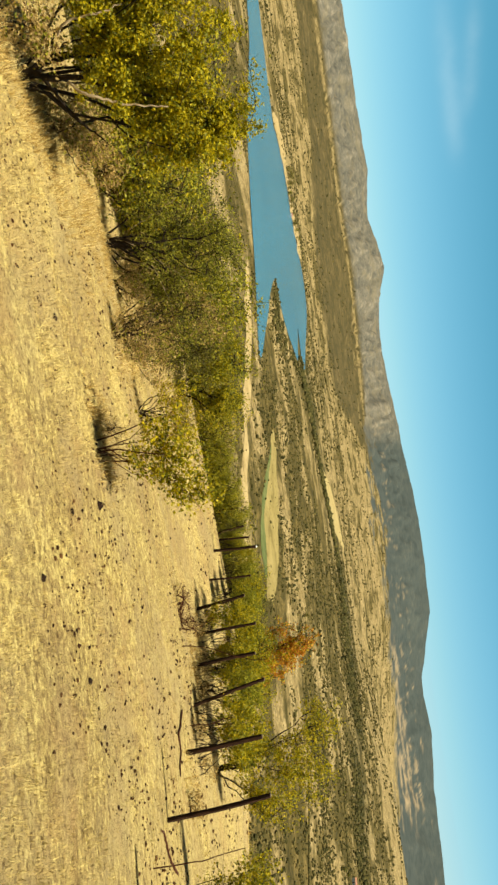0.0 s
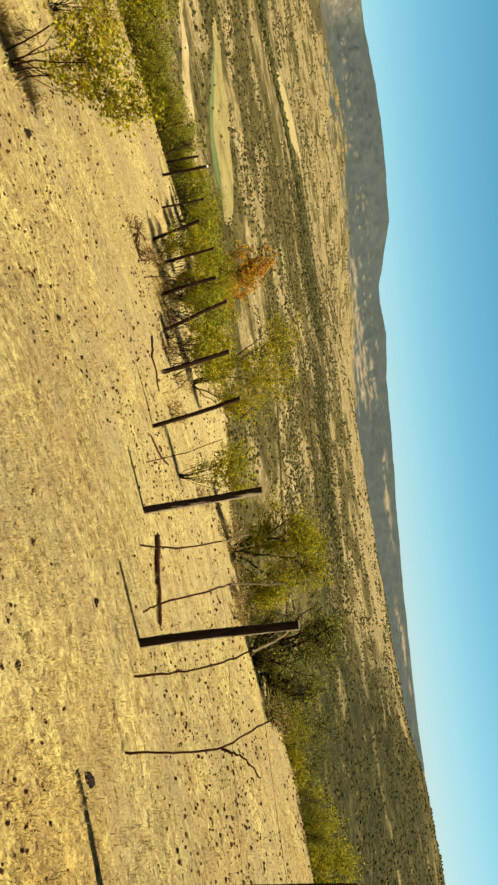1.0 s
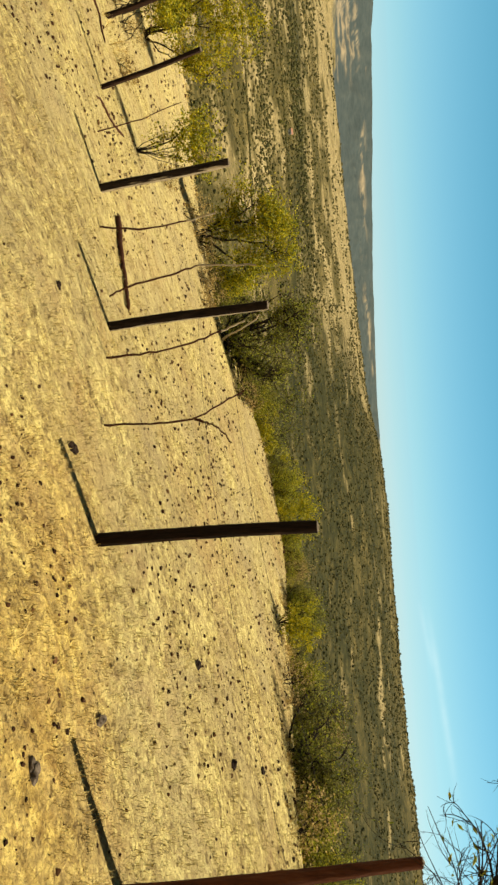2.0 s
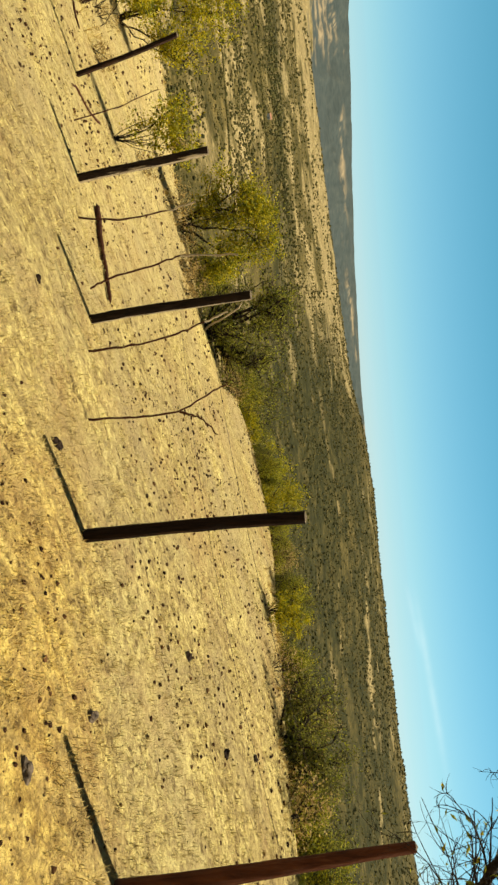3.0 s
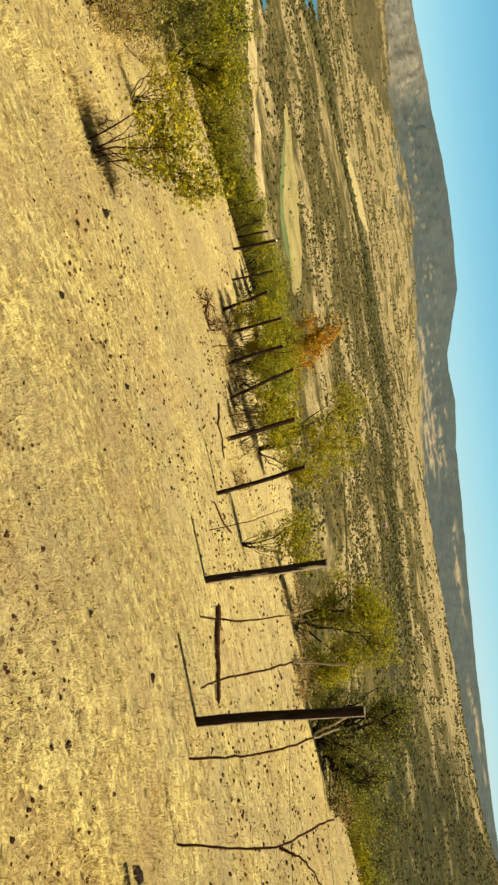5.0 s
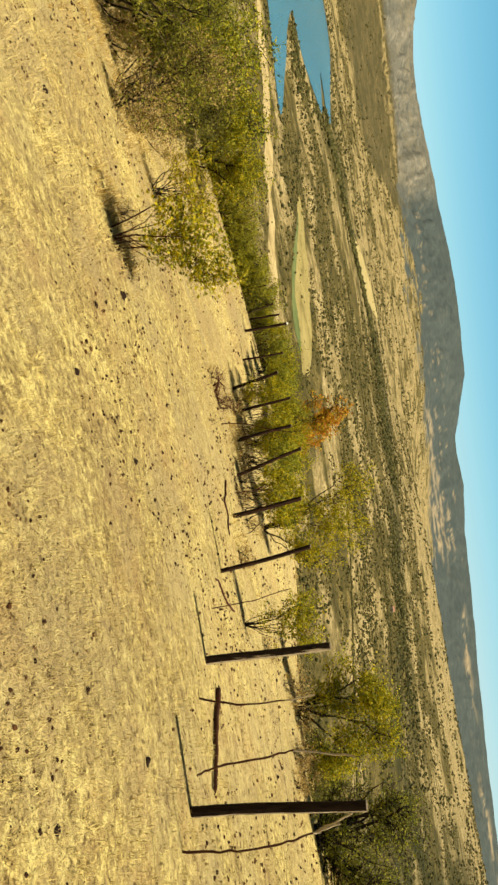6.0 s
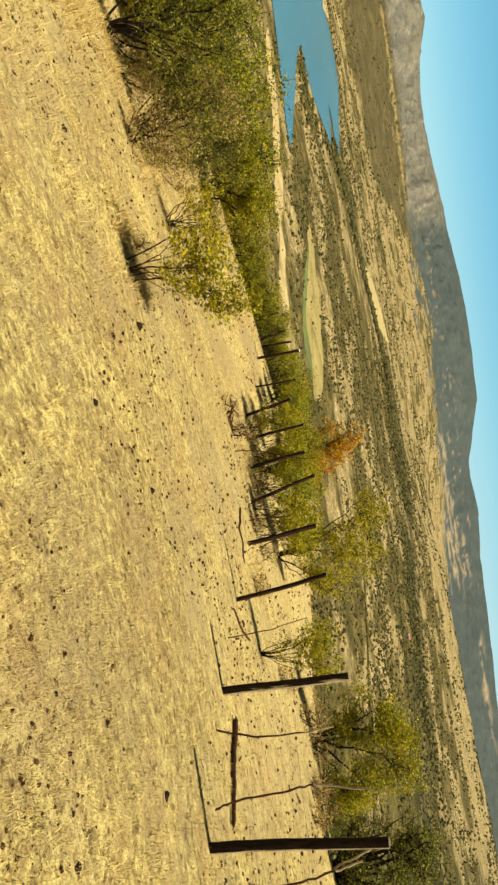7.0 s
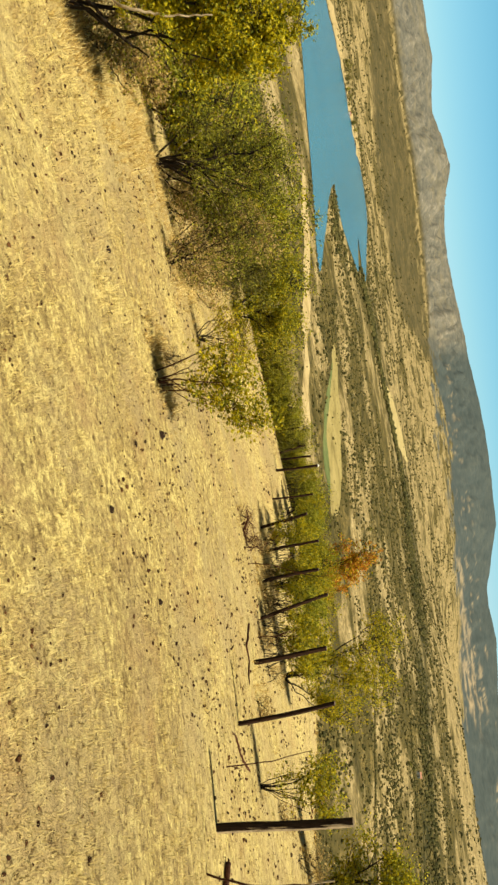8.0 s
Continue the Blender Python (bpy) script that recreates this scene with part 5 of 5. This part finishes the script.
def stone(name, x, y, size, material, label, category, seed):
    r = random.Random(seed)
    bm = bmesh.new()
    bmesh.ops.create_icosphere(bm, subdivisions=3, radius=1)
    for v in bm.verts:
        k = 0.8 + 0.45 * noise.noise(v.co * 1.3 + Vector((seed, 0, 0))) + 0.15 * noise.noise(v.co * 4 + Vector((0, seed, 0)))
        v.co = Vector((v.co.x * size[0], v.co.y * size[1], v.co.z * size[2])) * k
    ob = part(name, bm, material, None)
    ob.location = (x, y, on_ground(x, y) + size[2] * 0.25)
    ob.rotation_euler = (0, 0, r.uniform(0, 6))
    return tagged(ob, label, category)


stone("stone", 2.88, 2.39, (0.058, 0.034, 0.034), STONE, "grey stone half sunk in dry grass", "stone", 1)
stone("stone", 2.43, 1.75, (0.062, 0.032, 0.032), STONE, "flat grey stone in dry grass", "stone", 2)
DUNG = plain_material("dark_clod_soil", (0.008, 0.004, 0.002), (0.030, 0.015, 0.008), 40.0)
for k, (x, y, s) in enumerate(((1.856, 3.616, 0.06), (1.03, 4.59, 0.04), (4.19, 4.08, 0.06), (-3.69, 6.88, 0.08), (-2.95, 5.55, 0.045), (-1.92, 4.64, 0.045), (-5.26, 5.21, 0.06), (0.99, 3.11, 0.033), (5.2, 3.9, 0.06), (6.2, 4.6, 0.06), (-1.4, 5.9, 0.045))):
    stone("clod", x, y, (s, s * 0.8, s * 0.55), DUNG, "dark lumpy clod of earth in the grass", "clod", 10 + k)


# ---- grass and weeds of the hillside ----
def grass(name, count, near, far, low, high, width, seed, label, ranges=(-74, 74), clump=0.5, material=None):
    rng = np.random.RandomState(seed)
    m = count * 3
    az = rng.uniform(*ranges, m)
    r = near * (far / near) ** (rng.rand(m) ** 0.8)
    x, y = np.sin(np.radians(az)) * r, np.cos(np.radians(az)) * r
    dens = fbm(x * 1.6, y * 1.6, 4) + 0.25 * (fbm(x * 9, y * 9, 2) - 0.4)
    keep = np.where((dens > clump + rng.uniform(-0.1, 0.1, m)) & (r < along(BROW, az) + 1))[0][:count]
    x, y = x[keep], y[keep]
    n = len(x)
    h = rng.uniform(low, high, n) * (0.5 + fbm(x * 0.7 + 40, y * 0.7, 3))
    a, lean = rng.uniform(0, 6.28, n), rng.uniform(0.5, 1.45, n)
    tip = np.stack([np.cos(a) * np.sin(lean), np.sin(a) * np.sin(lean), np.cos(lean)], -1) * h[:, None]
    w = np.stack([-np.sin(a), np.cos(a), 0 * a], -1) * (width * rng.uniform(0.6, 1.4, n))[:, None]
    foot = np.stack([x, y, ground_z(x, y) - 0.004], -1)
    mid = foot + tip * 0.55 + np.array([0, 0, 1]) * (h * 0.12)[:, None]
    v = np.stack([foot - w, foot + w, mid + w * 0.8, mid - w * 0.8, foot + tip + w * 0.1, foot + tip - w * 0.1], 1).reshape(-1, 3)
    k = np.arange(n)[:, None] * 6
    f = np.concatenate([k + np.array([0, 1, 2, 3]), k + np.array([3, 2, 4, 5])])
    return tagged(raw_mesh(name, v, f, material or STRAW), label, "grass", kind="stuff")


def turf(name, clumps, blades, near, far, low, high, seed, label):
    """Low tussocks of dry grass: tight bunches of bent blades."""
    rng = np.random.RandomState(seed)
    m = clumps * 3
    az = rng.uniform(-74, 74, m)
    r = near * (far / near) ** (rng.rand(m) ** 0.75)
    cx, cy = np.sin(np.radians(az)) * r, np.cos(np.radians(az)) * r
    keep = np.where((fbm(cx * 1.3, cy * 1.3, 4) > 0.40 + rng.uniform(-0.12, 0.12, m)) & (r < along(BROW, az) + 0.6))[0][:clumps]
    size = rng.uniform(0.5, 1.4, len(keep)) ** 1.5
    who = np.repeat(keep, blades)
    big = np.repeat(size, blades)
    n = len(who)
    x, y = cx[who] + rng.normal(0, 0.022, n) * big, cy[who] + rng.normal(0, 0.022, n) * big
    h, a, lean = rng.uniform(low, high, n) * big, rng.uniform(0, 6.28, n), rng.uniform(0.2, 1.35, n)
    tip = np.stack([np.cos(a) * np.sin(lean), np.sin(a) * np.sin(lean), np.cos(lean)], -1) * h[:, None]
    w = np.stack([-np.sin(a), np.cos(a), 0 * a], -1) * (0.0022 + 0.0002 * r[who])[:, None]
    foot = np.stack([x, y, ground_z(x, y) - 0.004], -1)
    v = np.stack([foot - w, foot + w, foot + tip + w * 0.2, foot + tip - w * 0.2], 1).reshape(-1, 3)
    return tagged(raw_mesh(name, v, np.arange(n * 4).reshape(n, 4), STRAW), label, "grass", kind="stuff")


turf("dry_grass", 17000, 12, 1.9, 26, 0.014, 0.042, 1, "short dry straw-coloured grass tussocks on the hillside")
grass("long_grass", 26000, 6.0, 24, 0.03, 0.10, 0.003, 2, "long golden dry grass round the shrubs", (-74, -32), 0.44)


def tufts(name, spots_, low, high, seed, label):
    """Tussocks of long grass strewn round given places (x, y, radius, blades): bunches that fan out from their feet."""
    rng = np.random.RandomState(seed)
    per = 14
    cx = np.concatenate([a + rng.normal(0, w * 0.6, max(c // per, 1)) for a, b, w, c in spots_])
    cy = np.concatenate([b + rng.normal(0, w * 0.6, max(c // per, 1)) for a, b, w, c in spots_])
    some = fbm(cx * 1.5 + 2, cy * 1.5, 3) > 0.36 + 0.16 * rng.rand(len(cx))
    cx, cy = cx[some], cy[some]
    big = np.repeat(rng.uniform(0.35, 1.25, len(cx)) ** 1.4, per)
    tilt_a, tilt = np.repeat(rng.uniform(0, 6.28, len(cx)), per), np.repeat(rng.uniform(0, 0.5, len(cx)), per)
    x, y = np.repeat(cx, per), np.repeat(cy, per)
    n = len(x)
    a, out = rng.uniform(0, 6.28, n), rng.rand(n)
    x, y = x + np.cos(a) * out * 0.035 * big, y + np.sin(a) * out * 0.035 * big
    h, lean = rng.uniform(low, high, n) * big, 0.15 + out * rng.uniform(0.3, 1.25, n)
    tip = np.stack([np.cos(a) * np.sin(lean) + np.cos(tilt_a) * tilt, np.sin(a) * np.sin(lean) + np.sin(tilt_a) * tilt, np.cos(lean)], -1) * h[:, None]
    w = np.stack([-np.sin(a), np.cos(a), 0 * a], -1) * 0.0034
    foot = np.stack([x, y, ground_z(x, y) - 0.004], -1)
    v = np.stack([foot - w, foot + w, foot + tip + w * 0.1, foot + tip - w * 0.1], 1).reshape(-1, 3)
    ob = raw_mesh(name, v, np.arange(n * 4).reshape(n, 4), GOLD)
    return tagged(ob, label, "grass", kind="stuff")


GOLD = island_material("golden_blade", [(0.0, (0.20, 0.11, 0.03)), (0.3, (0.42, 0.28, 0.085)), (0.7, (0.66, 0.50, 0.18)), (1.0, (0.82, 0.70, 0.36))])
tufts("golden_grass", [(-4.85, 7.05, 0.55, 1430), (-5.2, 7.7, 0.5, 825), (-7.6, 3.6, 0.8, 1650), (-8.3, 6.2, 1.0, 1650), (-9.3, 8.2, 1.1, 1650), (-8.3, 9.6, 0.8, 1100), (-9.0, 11.6, 0.9, 990), (-8.0, 2.2, 0.9, 1375), (-9.2, 5.2, 0.8, 1100), (-7.4, 2.9, 0.6, 1210), (-7.9, 4.6, 0.6, 1210), (-8.6, 5.6, 0.6, 1210), (-9.2, 6.6, 0.7, 1210), (-10.0, 7.6, 0.7, 1210), (-10.6, 8.8, 0.7, 1100), (-8.9, 4.5, 1.2, 1650), (-9.8, 6.0, 1.2, 1650), (-10.8, 7.6, 1.2, 1650), (-11.4, 9.4, 1.2, 1430), (-9.6, 10.2, 1.0, 1210), (-10.2, 11.8, 1.0, 1210)], 0.06, 0.24, 12, "long golden grass at the foot of shrubs")

tufts("golden_grass", [(-5.55, 7.45, 0.2, 260), (-5.35, 7.35, 0.2, 320), (-5.15, 7.25, 0.2, 340), (-4.95, 7.25, 0.2, 340), (-4.75, 7.3, 0.2, 320), (-4.55, 7.4, 0.2, 300), (-4.4, 7.5, 0.2, 240), (-7.5, 3.3, 0.4, 500), (-7.6, 4.4, 0.35, 400), (-10.2, 9.0, 0.5, 400), (-10.9, 9.4, 0.5, 400)], 0.06, 0.16, 15, "golden grass standing round a shrub's foot")


def weeds():
    rng = np.random.RandomState(9)
    n = 52000
    az, r = rng.uniform(-72, 72, n), 2.2 * (30 / 2.2) ** rng.rand(n)
    x, y = np.sin(np.radians(az)) * r, np.cos(np.radians(az)) * r
    keep = (fbm(x * 0.5 + 9, y * 0.5, 3) + 0.35 * (fbm(x * 4, y * 4, 2) - 0.4) > 0.33 + 0.26 * rng.rand(n) - 0.14 * smooth_step(12, 26, az) * smooth_step(5.5, 9, r)) & (rng.rand(n) < r / 9) & (r < along(BROW, az) + 0.5)
    x, y = x[keep], y[keep]
    size = (0.003 + 0.0145 * rng.rand(len(x)) ** 4.5) * (0.55 + np.hypot(x, y) / 9)
    ob = blobs_mesh("dark_weeds", np.stack([x, y, ground_z(x, y)], -1), size, 0.7, WEED, rng)
    tagged(ob, "small dark dead weeds and droppings in the grass", "weeds", kind="stuff")


weeds()

# pale tussocks along the fence and the hillside's edge
rng = random.Random(21)
edge = []
for k in range(150):
    a = rng.uniform(-8, 68)
    x, y = polar(a, float(along(BROW, a)) + rng.uniform(-0.9, 0.8))
    edge.append((x, y, rng.uniform(0.15, 0.5), rng.randint(40, 130)))
for k in range(46):
    f = rng.random()
    edge.append((-0.9 - 5.0 * f + rng.uniform(-0.5, 1.0), 12.4 + 6.2 * f + rng.uniform(-0.4, 1.4), rng.uniform(0.2, 0.5), rng.randint(60, 170)))
for x, y in ((0.43, 11.1), (-2.35, 14.3), (-3.5, 16.4), (-4.5, 17.6), (-5.1, 17.2), (-1.87, 18.8), (2.62, 16.2), (4.58, 14.3), (-8.2, 23.6), (-4.8, 14.7), (-4.62, 7.28), (-6.6, 21.0), (-4.6, 19.6)):
    for k in range(4):
        edge.append((x + rng.uniform(-1.0, 0.3), y + rng.uniform(-0.7, 0.1), rng.uniform(0.15, 0.35), rng.randint(60, 130)))
tufts("pale_tussocks", edge, 0.05, 0.19, 13, "pale straw tussocks along the hillside's edge")
FENCE_BRUSH = "dead brush along the fence"
shrub("shrub", 5.95, 14.15, [(0.1, 0.25, 0.28, 0.2)], LEAF_DRY, BARK, "low black-stemmed dead bush on the hillside's edge", stems=11, forks=40, leaves=120, size=0.035, thick=0.022, seed=95, spread=0.05)
for k, (x, y, w) in enumerate(((-2.3, 14.2, 0.3), (-3.1, 15.7, 0.35), (-3.75, 16.6, 0.36), (-4.45, 17.7, 0.36), (-1.6, 15.0, 0.4), (-5.5, 18.1, 0.45), (-0.75, 12.3, 0.26), (1.9, 14.9, 0.5), (3.4, 14.0, 0.45), (5.6, 13.6, 0.5), (0.9, 12.9, 0.3), (2.3, 17.1, 0.55), (2.75, 15.7, 0.45), (3.25, 12.7, 0.3), (3.0, 13.6, 0.35), (6.1, 14.9, 0.4))):
    shrub("shrub", x, y, [(0.0, w * 0.55, w, w * 0.5), (w * 0.5, w * 0.8, w * 0.5, w * 0.4)], LEAF_DRY, BARK, "low dead brown brush in pale grass", stems=10, forks=32, leaves=340, size=0.04, thick=0.008, wide_foot=0.1, seed=80 + k, spread=0.06, group=FENCE_BRUSH)
